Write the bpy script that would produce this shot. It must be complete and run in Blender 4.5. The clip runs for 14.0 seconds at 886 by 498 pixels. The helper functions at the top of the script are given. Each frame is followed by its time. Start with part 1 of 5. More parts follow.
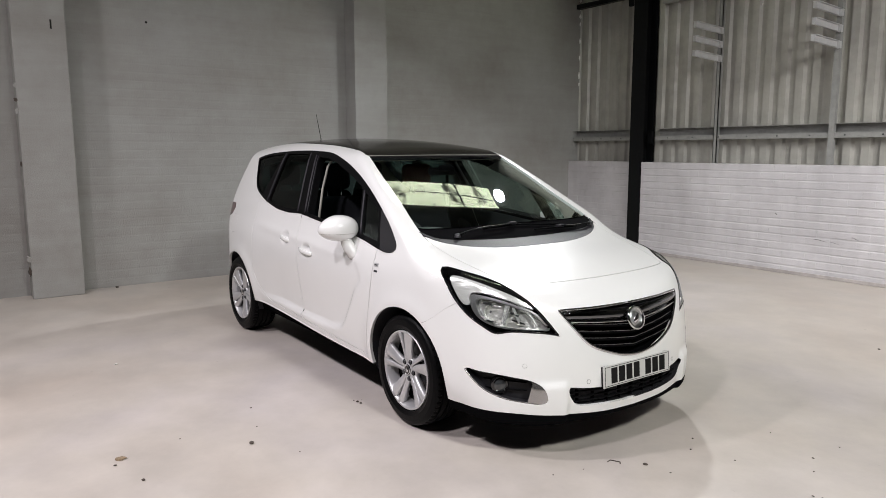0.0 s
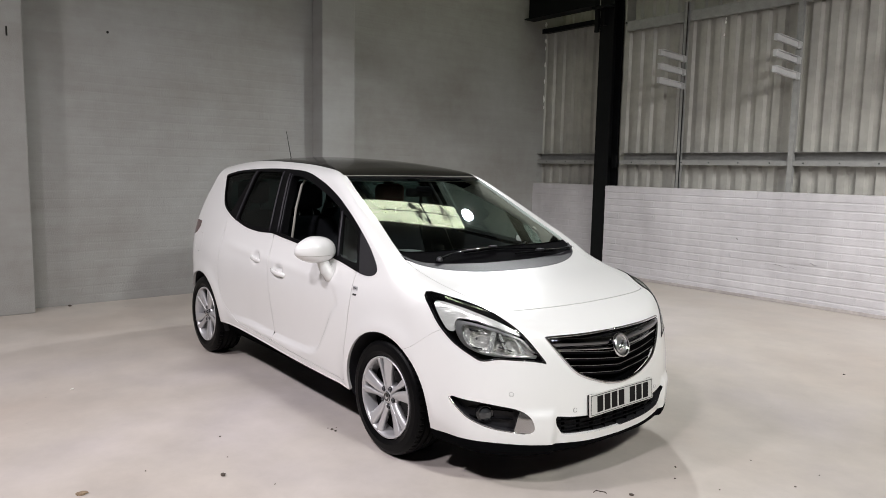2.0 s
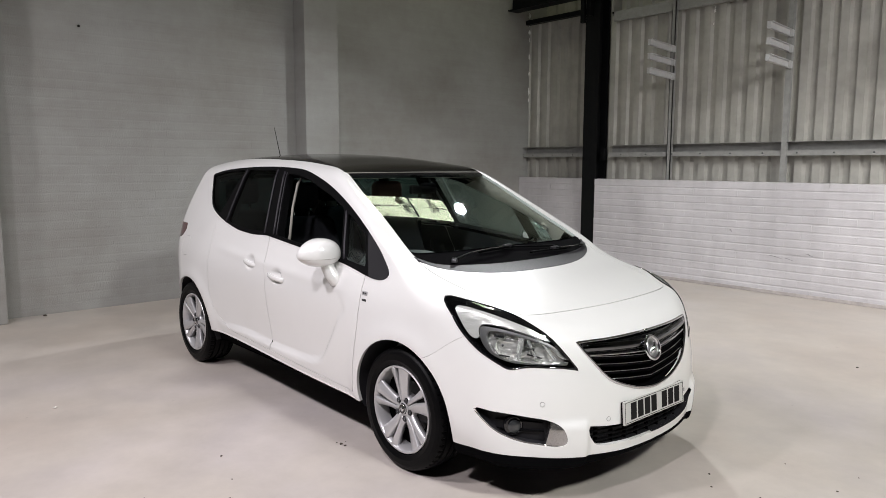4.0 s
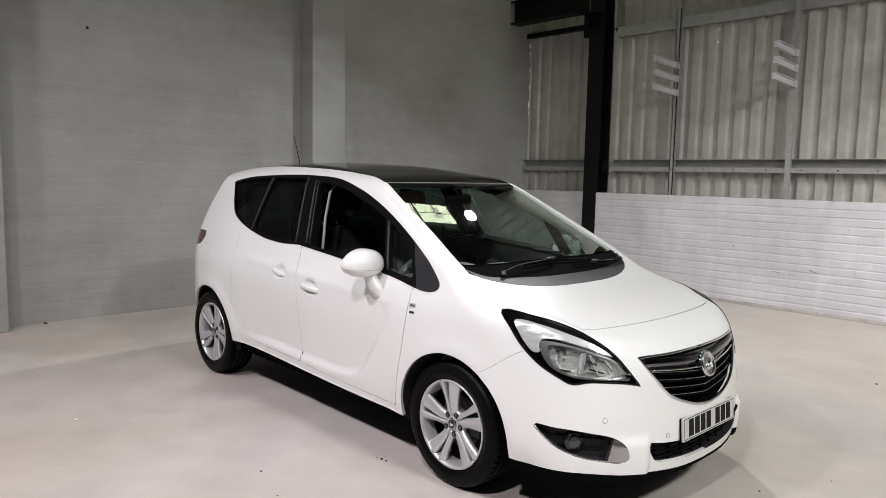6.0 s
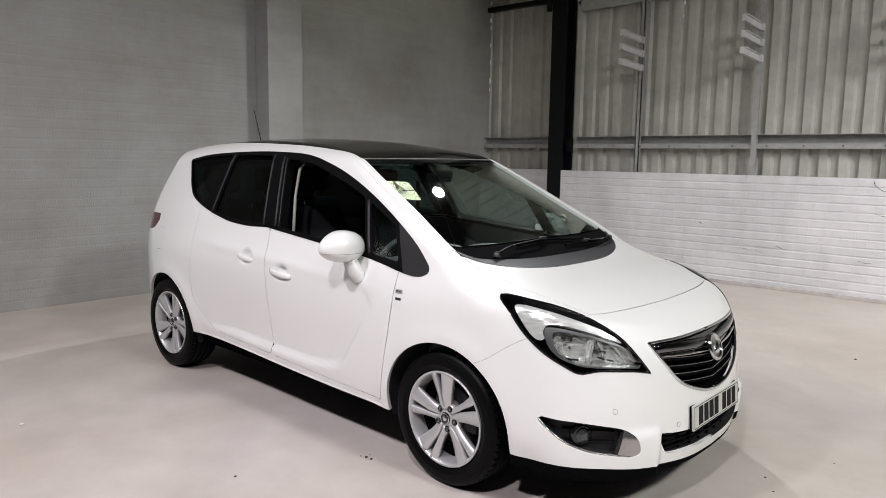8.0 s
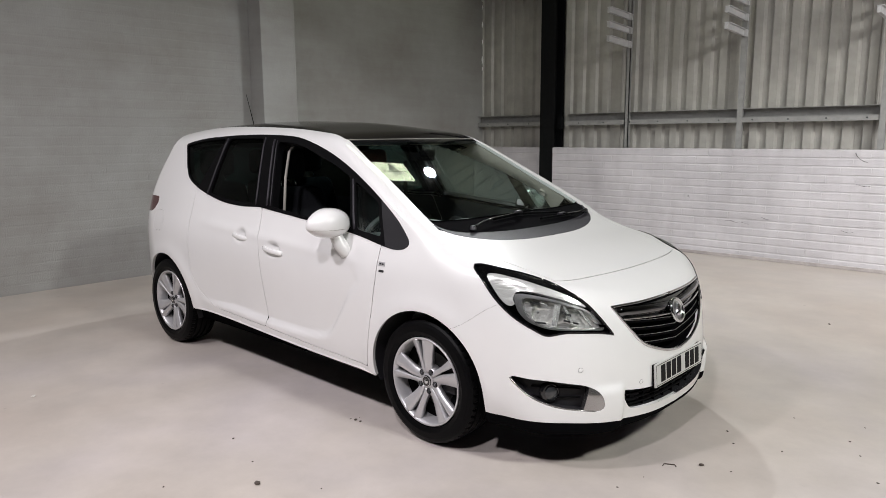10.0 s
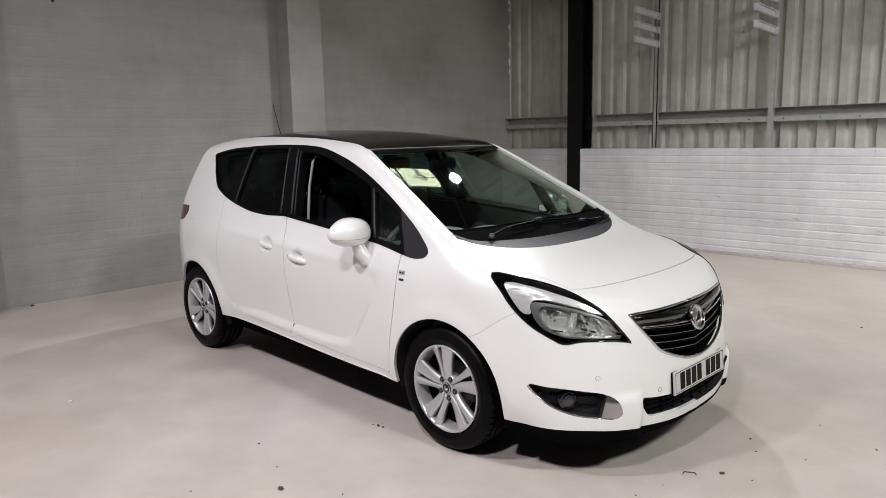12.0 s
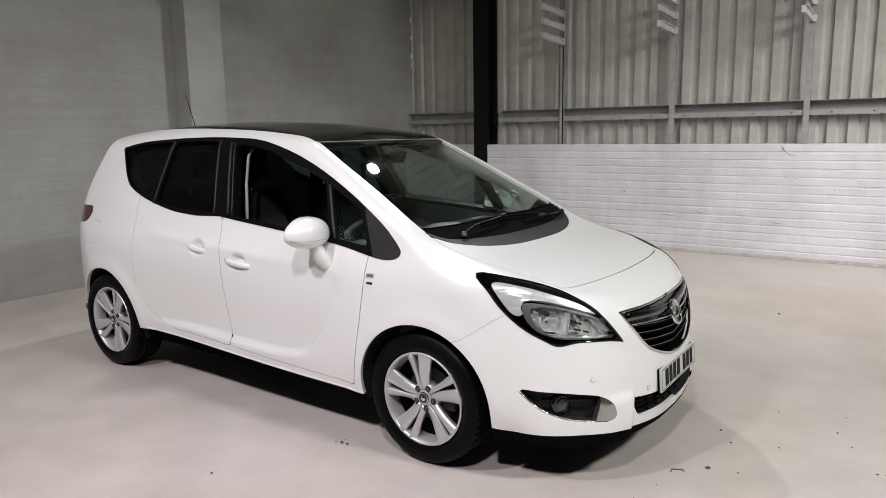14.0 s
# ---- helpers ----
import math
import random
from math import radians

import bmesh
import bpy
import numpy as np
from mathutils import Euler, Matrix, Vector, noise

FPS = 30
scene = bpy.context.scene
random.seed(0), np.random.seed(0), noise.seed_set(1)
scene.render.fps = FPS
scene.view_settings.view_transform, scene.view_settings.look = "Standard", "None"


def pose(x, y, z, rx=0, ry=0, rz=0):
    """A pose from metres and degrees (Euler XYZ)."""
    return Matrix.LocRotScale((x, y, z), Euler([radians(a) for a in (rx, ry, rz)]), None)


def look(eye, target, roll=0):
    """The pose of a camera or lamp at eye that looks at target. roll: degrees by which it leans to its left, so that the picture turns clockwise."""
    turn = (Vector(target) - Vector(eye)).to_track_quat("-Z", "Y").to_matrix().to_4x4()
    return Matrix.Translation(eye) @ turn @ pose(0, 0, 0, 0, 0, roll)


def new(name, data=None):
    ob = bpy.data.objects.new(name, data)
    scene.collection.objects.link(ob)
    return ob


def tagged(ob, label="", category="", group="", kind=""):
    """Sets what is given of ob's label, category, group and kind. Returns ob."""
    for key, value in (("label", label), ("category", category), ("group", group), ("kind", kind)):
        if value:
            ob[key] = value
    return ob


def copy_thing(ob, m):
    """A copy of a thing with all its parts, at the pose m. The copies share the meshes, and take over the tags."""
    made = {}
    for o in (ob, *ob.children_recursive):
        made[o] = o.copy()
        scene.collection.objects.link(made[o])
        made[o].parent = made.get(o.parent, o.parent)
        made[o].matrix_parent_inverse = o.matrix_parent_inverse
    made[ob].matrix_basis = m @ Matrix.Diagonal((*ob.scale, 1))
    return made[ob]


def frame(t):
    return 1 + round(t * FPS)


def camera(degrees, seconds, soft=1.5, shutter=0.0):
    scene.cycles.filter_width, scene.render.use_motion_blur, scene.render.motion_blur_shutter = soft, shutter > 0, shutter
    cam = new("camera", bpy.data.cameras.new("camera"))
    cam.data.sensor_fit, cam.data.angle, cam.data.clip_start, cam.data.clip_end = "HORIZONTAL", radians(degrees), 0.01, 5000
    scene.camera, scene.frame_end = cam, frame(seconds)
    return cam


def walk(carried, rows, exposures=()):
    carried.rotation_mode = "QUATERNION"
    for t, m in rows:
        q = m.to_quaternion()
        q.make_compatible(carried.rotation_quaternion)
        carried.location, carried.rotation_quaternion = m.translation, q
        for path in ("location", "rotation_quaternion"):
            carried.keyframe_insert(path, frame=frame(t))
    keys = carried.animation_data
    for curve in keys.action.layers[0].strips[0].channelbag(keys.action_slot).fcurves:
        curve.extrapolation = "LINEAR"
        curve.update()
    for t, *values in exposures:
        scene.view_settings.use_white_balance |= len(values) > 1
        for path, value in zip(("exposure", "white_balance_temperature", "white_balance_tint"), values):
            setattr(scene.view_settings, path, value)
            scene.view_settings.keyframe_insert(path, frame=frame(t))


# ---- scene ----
cam = camera(64.6, 14.0, soft=0.8)
PATH = [
    (0, (4.532, -2.87, 1.542), (2.919, -1.722, 1.26), -0.1),
    (0.5, (4.38, -2.762, 1.56), (2.766, -1.611, 1.295), 0.4),
    (1, (4.319, -2.714, 1.546), (2.703, -1.563, 1.298), 0.8),
    (1.5, (4.341, -2.793, 1.56), (2.753, -1.6, 1.333), 0.9),
    (2, (4.37, -2.938, 1.559), (2.829, -1.684, 1.33), 1.1),
    (4.5, (3.945, -2.96, 1.553), (2.462, -1.639, 1.315), 0.2),
    (5, (3.886, -3.092, 1.563), (2.416, -1.752, 1.351), 0.7),
    (5.5, (3.839, -3.205, 1.561), (2.385, -1.848, 1.356), 1.1),
    (6, (3.737, -3.203, 1.547), (2.292, -1.836, 1.339), 1.2),
    (6.5, (3.529, -3.119, 1.541), (2.103, -1.733, 1.327), 1.0),
    (7, (3.399, -3.09, 1.52), (2.004, -1.678, 1.283), 1.0),
    (9.5, (3.493, -3.217, 1.512), (2.193, -1.722, 1.239), 0.2),
    (10, (3.645, -3.215, 1.515), (2.303, -1.766, 1.198), -0.3),
    (10.5, (3.864, -3.336, 1.525), (2.461, -1.964, 1.142), -0.6),
    (11, (3.963, -3.349, 1.56), (2.544, -1.986, 1.203), -0.4),
    (11.5, (3.86, -3.28, 1.546), (2.45, -1.902, 1.204), -0.6),
    (12, (3.72, -3.191, 1.564), (2.311, -1.807, 1.248), -1.2),
    (12.5, (3.608, -3.231, 1.547), (2.208, -1.835, 1.245), -1.2),
    (13, (3.504, -3.349, 1.572), (2.185, -1.875, 1.272), -0.2),
    (13.5, (3.404, -3.398, 1.553), (2.173, -1.854, 1.237), -0.0),
    (14, (3.211, -3.311, 1.545), (2.068, -1.704, 1.215), -0.9),
]
walk(cam, [(t, look(eye, target, roll)) for t, eye, target, roll in PATH],
     exposures=[(0, 0.03), (2, 0.05), (7, 0.06), (9.5, 0.0), (10.5, -0.05), (14, -0.04)])

# ---- light ----
world = bpy.data.worlds.new("world")
scene.world = world
world.use_nodes = True
bg = world.node_tree.nodes["Background"]
bg.inputs[0].default_value = (0.75, 0.85, 1.0, 1)
bg.inputs[1].default_value = 0.01


def lamp(name, eye, target, watts, size, colour, spread=180, size_y=None):
    """A floodlight of the hall: an area lamp with its housing round it."""
    light = bpy.data.lights.new(name, "AREA")
    light.energy, light.color, light.size, light.spread = watts, colour, size, radians(spread)
    light.shape = "DISK"
    if size_y:
        light.shape, light.size_y = "RECTANGLE", size_y
    ob = new(name, light)
    ob.matrix_world = look(eye, target)
    return ob


# ---- materials ----
def shader(name):
    m = bpy.data.materials.new(name)
    m.use_nodes = True
    t = m.node_tree
    return m, t, t.nodes["Principled BSDF"]


def add(t, kind, **values):
    n = t.nodes.new(kind)
    for k, v in values.items():
        n.inputs[k.replace("_", " ")].default_value = v
    return n


def plain(name, colour, rough=0.5, metal=0.0, grain=0.0, scale=60.0, bump=0.0, coat=0.0, spread=0.0, spec=0.5):
    """A plain surface with fine grain: colour varies by grain, roughness by half of it; spread: by piece."""
    m, t, b = shader(name)
    b.inputs["Base Color"].default_value = (*colour, 1)
    b.inputs["Roughness"].default_value = rough
    b.inputs["Metallic"].default_value = metal
    b.inputs["Coat Weight"].default_value = coat
    b.inputs["Coat Roughness"].default_value = 0.03
    b.inputs["Specular IOR Level"].default_value = spec
    if grain or bump or spread:
        co = t.nodes.new("ShaderNodeTexCoord")
        n = add(t, "ShaderNodeTexNoise", Scale=scale, Detail=5.0, Roughness=0.6)
        t.links.new(co.outputs["Object"], n.inputs["Vector"])
        r = t.nodes.new("ShaderNodeMapRange")
        r.inputs["From Min"].default_value, r.inputs["From Max"].default_value = 0.3, 0.7
        r.inputs["To Min"].default_value, r.inputs["To Max"].default_value = 1 - grain, 1 + grain
        t.links.new(n.outputs[0], r.inputs[0])
        val = r.outputs[0]
        if spread:
            oi = t.nodes.new("ShaderNodeObjectInfo")
            r2 = t.nodes.new("ShaderNodeMapRange")
            r2.inputs["To Min"].default_value, r2.inputs["To Max"].default_value = 1 - spread, 1 + spread
            t.links.new(oi.outputs["Random"], r2.inputs[0])
            mu = t.nodes.new("ShaderNodeMath")
            mu.operation = "MULTIPLY"
            t.links.new(val, mu.inputs[0]), t.links.new(r2.outputs[0], mu.inputs[1])
            val = mu.outputs[0]
        hsv = t.nodes.new("ShaderNodeHueSaturation")
        hsv.inputs["Color"].default_value = (*colour, 1)
        t.links.new(val, hsv.inputs["Value"])
        t.links.new(hsv.outputs[0], b.inputs["Base Color"])
        if bump:
            bu = add(t, "ShaderNodeBump", Strength=bump, Distance=0.003)
            t.links.new(n.outputs[0], bu.inputs["Height"])
            t.links.new(bu.outputs[0], b.inputs["Normal"])
    return m


def painted_wall(name, colour, stain, rough=0.55, streak=0.25, coats=0.3, relief=0.005):
    """Thick old paint on masonry: cloudy tone, streaks and blotches at two scales."""
    m, t, b = shader(name)
    co = t.nodes.new("ShaderNodeTexCoord")
    big = add(t, "ShaderNodeTexNoise", Scale=0.7, Detail=6.0, Roughness=0.6)
    mid = add(t, "ShaderNodeTexNoise", Scale=5.0, Detail=8.0, Roughness=0.7)
    fine = add(t, "ShaderNodeTexNoise", Scale=90.0, Detail=3.0)
    mp = t.nodes.new("ShaderNodeMapping")
    mp.inputs["Scale"].default_value = (5, 5, 0.9)
    run = add(t, "ShaderNodeTexNoise", Scale=1.6, Detail=5.0)
    geo = t.nodes.new("ShaderNodeNewGeometry")
    for n in (big, mid, fine):
        t.links.new(geo.outputs["Position"], n.inputs["Vector"])
    t.links.new(geo.outputs["Position"], mp.inputs["Vector"])
    t.links.new(mp.outputs[0], run.inputs["Vector"])
    mp2 = t.nodes.new("ShaderNodeMapping")   # brushed-on coats that follow the courses
    mp2.inputs["Scale"].default_value = (0.45, 0.45, 4.5)
    lay = add(t, "ShaderNodeTexNoise", Scale=1.5, Detail=6.0, Roughness=0.65)
    t.links.new(geo.outputs["Position"], mp2.inputs["Vector"])
    t.links.new(mp2.outputs[0], lay.inputs["Vector"])
    courses = t.nodes.new("ShaderNodeMath")
    courses.operation = "MULTIPLY_ADD"
    courses.inputs[1].default_value, courses.inputs[2].default_value = coats, -coats / 2
    t.links.new(lay.outputs[0], courses.inputs[0])
    r1 = t.nodes.new("ShaderNodeValToRGB")
    r1.color_ramp.elements[0].position, r1.color_ramp.elements[1].position = 0.3, 0.75
    r1.color_ramp.elements[0].color, r1.color_ramp.elements[1].color = (*stain, 1), (*colour, 1)
    mx = t.nodes.new("ShaderNodeMath")
    mx.operation = "MULTIPLY_ADD"
    t.links.new(big.outputs[0], mx.inputs[0])
    mx.inputs[1].default_value = 0.8
    add2 = t.nodes.new("ShaderNodeMath")
    add2.operation = "MULTIPLY_ADD"
    t.links.new(mid.outputs[0], add2.inputs[0])
    add2.inputs[1].default_value = 0.25
    add3 = t.nodes.new("ShaderNodeMath")
    add3.operation = "MULTIPLY_ADD"
    t.links.new(run.outputs[0], add3.inputs[0])
    add3.inputs[1].default_value = streak
    t.links.new(courses.outputs[0], add3.inputs[2])
    t.links.new(add3.outputs[0], add2.inputs[2])
    t.links.new(add2.outputs[0], mx.inputs[2])
    t.links.new(mx.outputs[0], r1.inputs[0])
    t.links.new(r1.outputs[0], b.inputs["Base Color"])
    b.inputs["Roughness"].default_value = rough
    bu = add(t, "ShaderNodeBump", Strength=0.55, Distance=relief)
    su = t.nodes.new("ShaderNodeMath")
    t.links.new(mid.outputs[0], su.inputs[0]), t.links.new(fine.outputs[0], su.inputs[1])
    t.links.new(su.outputs[0], bu.inputs["Height"])
    t.links.new(bu.outputs[0], b.inputs["Normal"])
    return m


def painted_floor(name):
    """Grey-lilac floor paint with worn warm patches, scuffs and a dull sheen."""
    m, t, b = shader(name)
    geo = t.nodes.new("ShaderNodeNewGeometry")
    big = add(t, "ShaderNodeTexNoise", Scale=0.45, Detail=6.0, Roughness=0.55)
    mid = add(t, "ShaderNodeTexNoise", Scale=2.2, Detail=8.0, Roughness=0.65)
    fine = add(t, "ShaderNodeTexNoise", Scale=55.0, Detail=4.0)
    spots = add(t, "ShaderNodeTexNoise", Scale=11.0, Detail=3.0)
    for n in (big, mid, fine, spots):
        t.links.new(geo.outputs["Position"], n.inputs["Vector"])
    r = t.nodes.new("ShaderNodeValToRGB")
    e = r.color_ramp.elements
    e[0].position, e[1].position = 0.35, 0.68
    e[0].color, e[1].color = (0.44, 0.385, 0.34, 1), (0.485, 0.442, 0.432, 1)
    middle = e.new(0.5)
    middle.color = (0.475, 0.43, 0.39, 1)
    t.links.new(big.outputs[0], r.inputs[0])
    r2 = t.nodes.new("ShaderNodeMapRange")
    r2.inputs["From Min"].default_value, r2.inputs["From Max"].default_value = 0.35, 0.7
    r2.inputs["To Min"].default_value, r2.inputs["To Max"].default_value = 0.86, 1.07
    t.links.new(mid.outputs[0], r2.inputs[0])
    r3 = t.nodes.new("ShaderNodeMapRange")
    r3.inputs["From Min"].default_value, r3.inputs["From Max"].default_value = 0.72, 0.78
    r3.inputs["To Min"].default_value, r3.inputs["To Max"].default_value = 1.0, 0.8
    t.links.new(spots.outputs[0], r3.inputs[0])
    mu = t.nodes.new("ShaderNodeMath")
    mu.operation = "MULTIPLY"
    t.links.new(r2.outputs[0], mu.inputs[0]), t.links.new(r3.outputs[0], mu.inputs[1])
    hsv = t.nodes.new("ShaderNodeHueSaturation")
    t.links.new(r.outputs[0], hsv.inputs["Color"]), t.links.new(mu.outputs[0], hsv.inputs["Value"])
    t.links.new(hsv.outputs[0], b.inputs["Base Color"])
    rr = t.nodes.new("ShaderNodeMapRange")
    rr.inputs["To Min"].default_value, rr.inputs["To Max"].default_value = 0.3, 0.55
    t.links.new(mid.outputs[0], rr.inputs[0]), t.links.new(rr.outputs[0], b.inputs["Roughness"])
    bu = add(t, "ShaderNodeBump", Strength=0.12, Distance=0.002)
    t.links.new(fine.outputs[0], bu.inputs["Height"])
    t.links.new(bu.outputs[0], b.inputs["Normal"])
    return m


def pane(name, tint, gloss=1.0):
    """Thin tinted car glass: what lies behind shows through the tint, gloss by angle."""
    m, t, b = shader(name)
    t.nodes.remove(b)
    out = t.nodes["Material Output"]
    tr = t.nodes.new("ShaderNodeBsdfTransparent")
    tr.inputs[0].default_value = (*tint, 1)
    gl = t.nodes.new("ShaderNodeBsdfGlossy")
    gl.inputs["Roughness"].default_value = 0.012
    gl.inputs[0].default_value = (0.95, 1.0, 0.98, 1)
    fr = t.nodes.new("ShaderNodeFresnel")
    fr.inputs[0].default_value = 1.55
    mu = t.nodes.new("ShaderNodeMath")
    mu.operation = "MULTIPLY"
    mu.inputs[1].default_value = gloss
    t.links.new(fr.outputs[0], mu.inputs[0])
    mix = t.nodes.new("ShaderNodeMixShader")
    t.links.new(mu.outputs[0], mix.inputs[0]), t.links.new(tr.outputs[0], mix.inputs[1]), t.links.new(gl.outputs[0], mix.inputs[2])
    t.links.new(mix.outputs[0], out.inputs[0])
    return m


def fluted(name, colour, rough, metal, scale, stretch, depth):
    """Lamp reflector drawn in fine uneven flutes that run along the lamp."""
    m, t, b = shader(name)
    b.inputs["Base Color"].default_value = (*colour, 1)
    b.inputs["Roughness"].default_value, b.inputs["Metallic"].default_value = rough, metal
    co = t.nodes.new("ShaderNodeTexCoord")
    mp = t.nodes.new("ShaderNodeMapping")
    mp.inputs["Rotation"].default_value = (0, radians(18), radians(-45))
    mp.inputs["Scale"].default_value = (1.0, 1.0, stretch)
    w = add(t, "ShaderNodeTexNoise", Scale=scale, Detail=3.0, Roughness=0.55)
    bu = add(t, "ShaderNodeBump", Strength=1.0, Distance=depth)
    t.links.new(co.outputs["Object"], mp.inputs[0]), t.links.new(mp.outputs[0], w.inputs[0])
    t.links.new(w.outputs[0], bu.inputs["Height"]), t.links.new(bu.outputs[0], b.inputs["Normal"])
    return m


def rooflight(name, colour, strength):
    """Dirty translucent sheet that daylight shines through, with moss blots and a lap joint."""
    m, t, b = shader(name)
    geo = t.nodes.new("ShaderNodeNewGeometry")
    n = add(t, "ShaderNodeTexNoise", Scale=3.2, Detail=8.0, Roughness=0.75)
    n2 = add(t, "ShaderNodeTexNoise", Scale=0.8, Detail=3.0)
    t.links.new(geo.outputs["Position"], n.inputs["Vector"]), t.links.new(geo.outputs["Position"], n2.inputs["Vector"])
    mu = t.nodes.new("ShaderNodeMath")
    mu.operation = "MULTIPLY_ADD"
    mu.inputs[1].default_value = 0.5
    t.links.new(n2.outputs[0], mu.inputs[0]), t.links.new(n.outputs[0], mu.inputs[2])
    r = t.nodes.new("ShaderNodeValToRGB")
    e = r.color_ramp.elements
    e[0].position, e[1].position = 0.64, 0.71
    e[0].color, e[1].color = (0.02, 0.018, 0.01, 1), (*colour, 1)
    t.links.new(mu.outputs[0], r.inputs[0])
    t.links.new(r.outputs[0], b.inputs["Emission Color"])
    b.inputs["Emission Strength"].default_value = strength
    return m


WHITE = plain("white_car_paint", (0.775, 0.775, 0.765), 0.28, coat=1.0, grain=0.012, scale=3)
DARK_PLASTIC = plain("dark_grey_plastic", (0.016, 0.0155, 0.018), 0.5, grain=0.1, scale=300, bump=0.15, spec=0.3)
COWL = plain("grey_cowl_plastic", (0.021, 0.0195, 0.024), 0.5, grain=0.1, scale=250, bump=0.15, spec=0.25)
TRIM = plain("satin_black_trim", (0.003, 0.003, 0.0035), 0.5, grain=0.1, scale=120, spec=0.05)
GLOSS_BLACK = plain("gloss_black", (0.006, 0.006, 0.007), 0.06, coat=0.6, grain=0.05)
ROOF_GLASS = plain("tinted_roof_glass", (0.006, 0.005, 0.005), 0.09, grain=0.05, spec=0.3)
CHROME = plain("chrome", (0.75, 0.76, 0.78), 0.07, 1.0, grain=0.02)
# chrome with the dark surroundings it mirrors put into its colour
DARK_CHROME = plain("chrome_darkened", (0.18, 0.183, 0.195), 0.06, 1.0, grain=0.02)
SATIN = plain("satin_silver", (0.66, 0.67, 0.67), 0.3, 1.0, grain=0.04, scale=40)
ALLOY = plain("silver_alloy_paint", (0.56, 0.56, 0.57), 0.36, 0.55, grain=0.03, scale=200, coat=0.25)
RUBBER = plain("tyre_rubber", (0.0028, 0.0028, 0.0032), 0.42, grain=0.25, scale=90, bump=0.2, spec=0.07)
STEEL = plain("brake_steel", (0.07, 0.068, 0.066), 0.5, 0.6, grain=0.15, scale=80)
CLOTH = plain("dark_seat_cloth", (0.014, 0.015, 0.018), 0.9, grain=0.25, scale=350, bump=0.4, spec=0.2)
RED_CLOTH = plain("dark_red_cloth", (0.10, 0.018, 0.012), 0.85, grain=0.2, scale=300, bump=0.3, spec=0.2)
CREAM = plain("cream_headlining", (0.56, 0.54, 0.47), 0.85, grain=0.06, scale=200, bump=0.2)
BEIGE = plain("beige_door_seal", (0.27, 0.26, 0.23), 0.7, grain=0.1, scale=120)
DASH = plain("dashboard_plastic", (0.062, 0.069, 0.07), 0.55, grain=0.15, scale=260, bump=0.2)
RED_LENS = plain("red_lens", (0.07, 0.004, 0.007), 0.08, coat=1.0, grain=0.03)
PLATE = plain("plate_white", (0.52, 0.52, 0.50), 0.35, grain=0.02)
INK = plain("plate_black", (0.006, 0.006, 0.006), 0.6, grain=0.02, spec=0.15)
LENS = pane("lamp_lens", (0.96, 0.97, 0.97))
SCREEN = pane("windscreen_glass", (0.80, 0.92, 0.86), 1.0)
CLEAR = pane("side_glass", (0.62, 0.74, 0.70), 0.6)
BLADE = plain("brushed_blade", (0.42, 0.41, 0.40), 0.22, 0.9, grain=0.05, scale=60)
BOLT = plain("dull_wheel_bolt", (0.07, 0.07, 0.075), 0.4, 0.8, grain=0.15, scale=200)
FOG_GLASS = plain("smoked_fog_lens", (0.03, 0.032, 0.034), 0.08, coat=0.6, grain=0.1, scale=80)
PRIVACY = pane("privacy_glass", (0.09, 0.14, 0.135), 0.3)
WALL_PAINT = painted_wall("grey_wall_paint", (0.40, 0.405, 0.395), (0.272, 0.258, 0.238), streak=0.06, coats=0.34)
LOW_PAINT = painted_wall("pale_brick_paint", (0.62, 0.60, 0.62), (0.36, 0.345, 0.36), streak=0.20, coats=0.25, relief=0.006)
FLOOR_PAINT = painted_floor("floor_paint")
SHEET = plain("cream_sheet_metal", (0.37, 0.36, 0.327), 0.33, grain=0.14, scale=4, bump=0.1)
GREY_PAINT = plain("grey_rail_paint", (0.27, 0.27, 0.26), 0.5, grain=0.12, scale=12)
ARM_PAINT = plain("pale_arm_paint", (0.5, 0.5, 0.5), 0.45, grain=0.08, scale=12)
TRAY = plain("black_tray_plastic", (0.003, 0.003, 0.0035), 0.85, grain=0.2, scale=150, bump=0.2, spec=0.02)
BLACK_STEEL = plain("black_painted_steel", (0.0035, 0.004, 0.0045), 0.5, grain=0.3, scale=14, bump=0.2, spec=0.2)
# darkness of the far hall put into the colour of the unseen walls
UNSEEN_DARK = painted_wall("unseen_wall_dark", (0.07, 0.07, 0.068), (0.045, 0.045, 0.043))
ROOF_SHEET = plain("dark_roof_sheet", (0.10, 0.10, 0.095), 0.7, grain=0.2, scale=3)

# ---- lamps of the hall ----
lamp("flood_lamp", (-0.80, 3.05, 4.2), (0.2, 1.3, 0.0), 100, 0.16, (0.965, 0.99, 1.0), 160)
lamp("flood_lamp", (6.2, 2.4, 4.3), (2.0, 5.6, 0.3), 80, 2.2, (1.0, 0.985, 0.985), 75)
lamp("flood_lamp", (3.2, -4.2, 4.9), (2.0, -1.6, 0.0), 70, 0.3, (1.0, 0.945, 1.0), 116)
lamp("flood_lamp", (0.3, -4.3, 4.9), (0.3, -1.8, 0.0), 77, 0.3, (1.0, 0.945, 1.0), 116)
lamp("flood_lamp", (-2.3, -4.0, 4.9), (-2.0, -1.8, 0.0), 35, 0.3, (1.0, 0.965, 0.97), 138)
lamp("flood_lamp", (6.6, -0.6, 5.0), (3.6, 0.0, 0.0), 138, 0.7, (0.985, 1.0, 0.965), 118)


# ---- shapes ----
def mesh_of(bm, name):
    me = bpy.data.meshes.new(name)
    bm.to_mesh(me)
    bm.free()
    return me


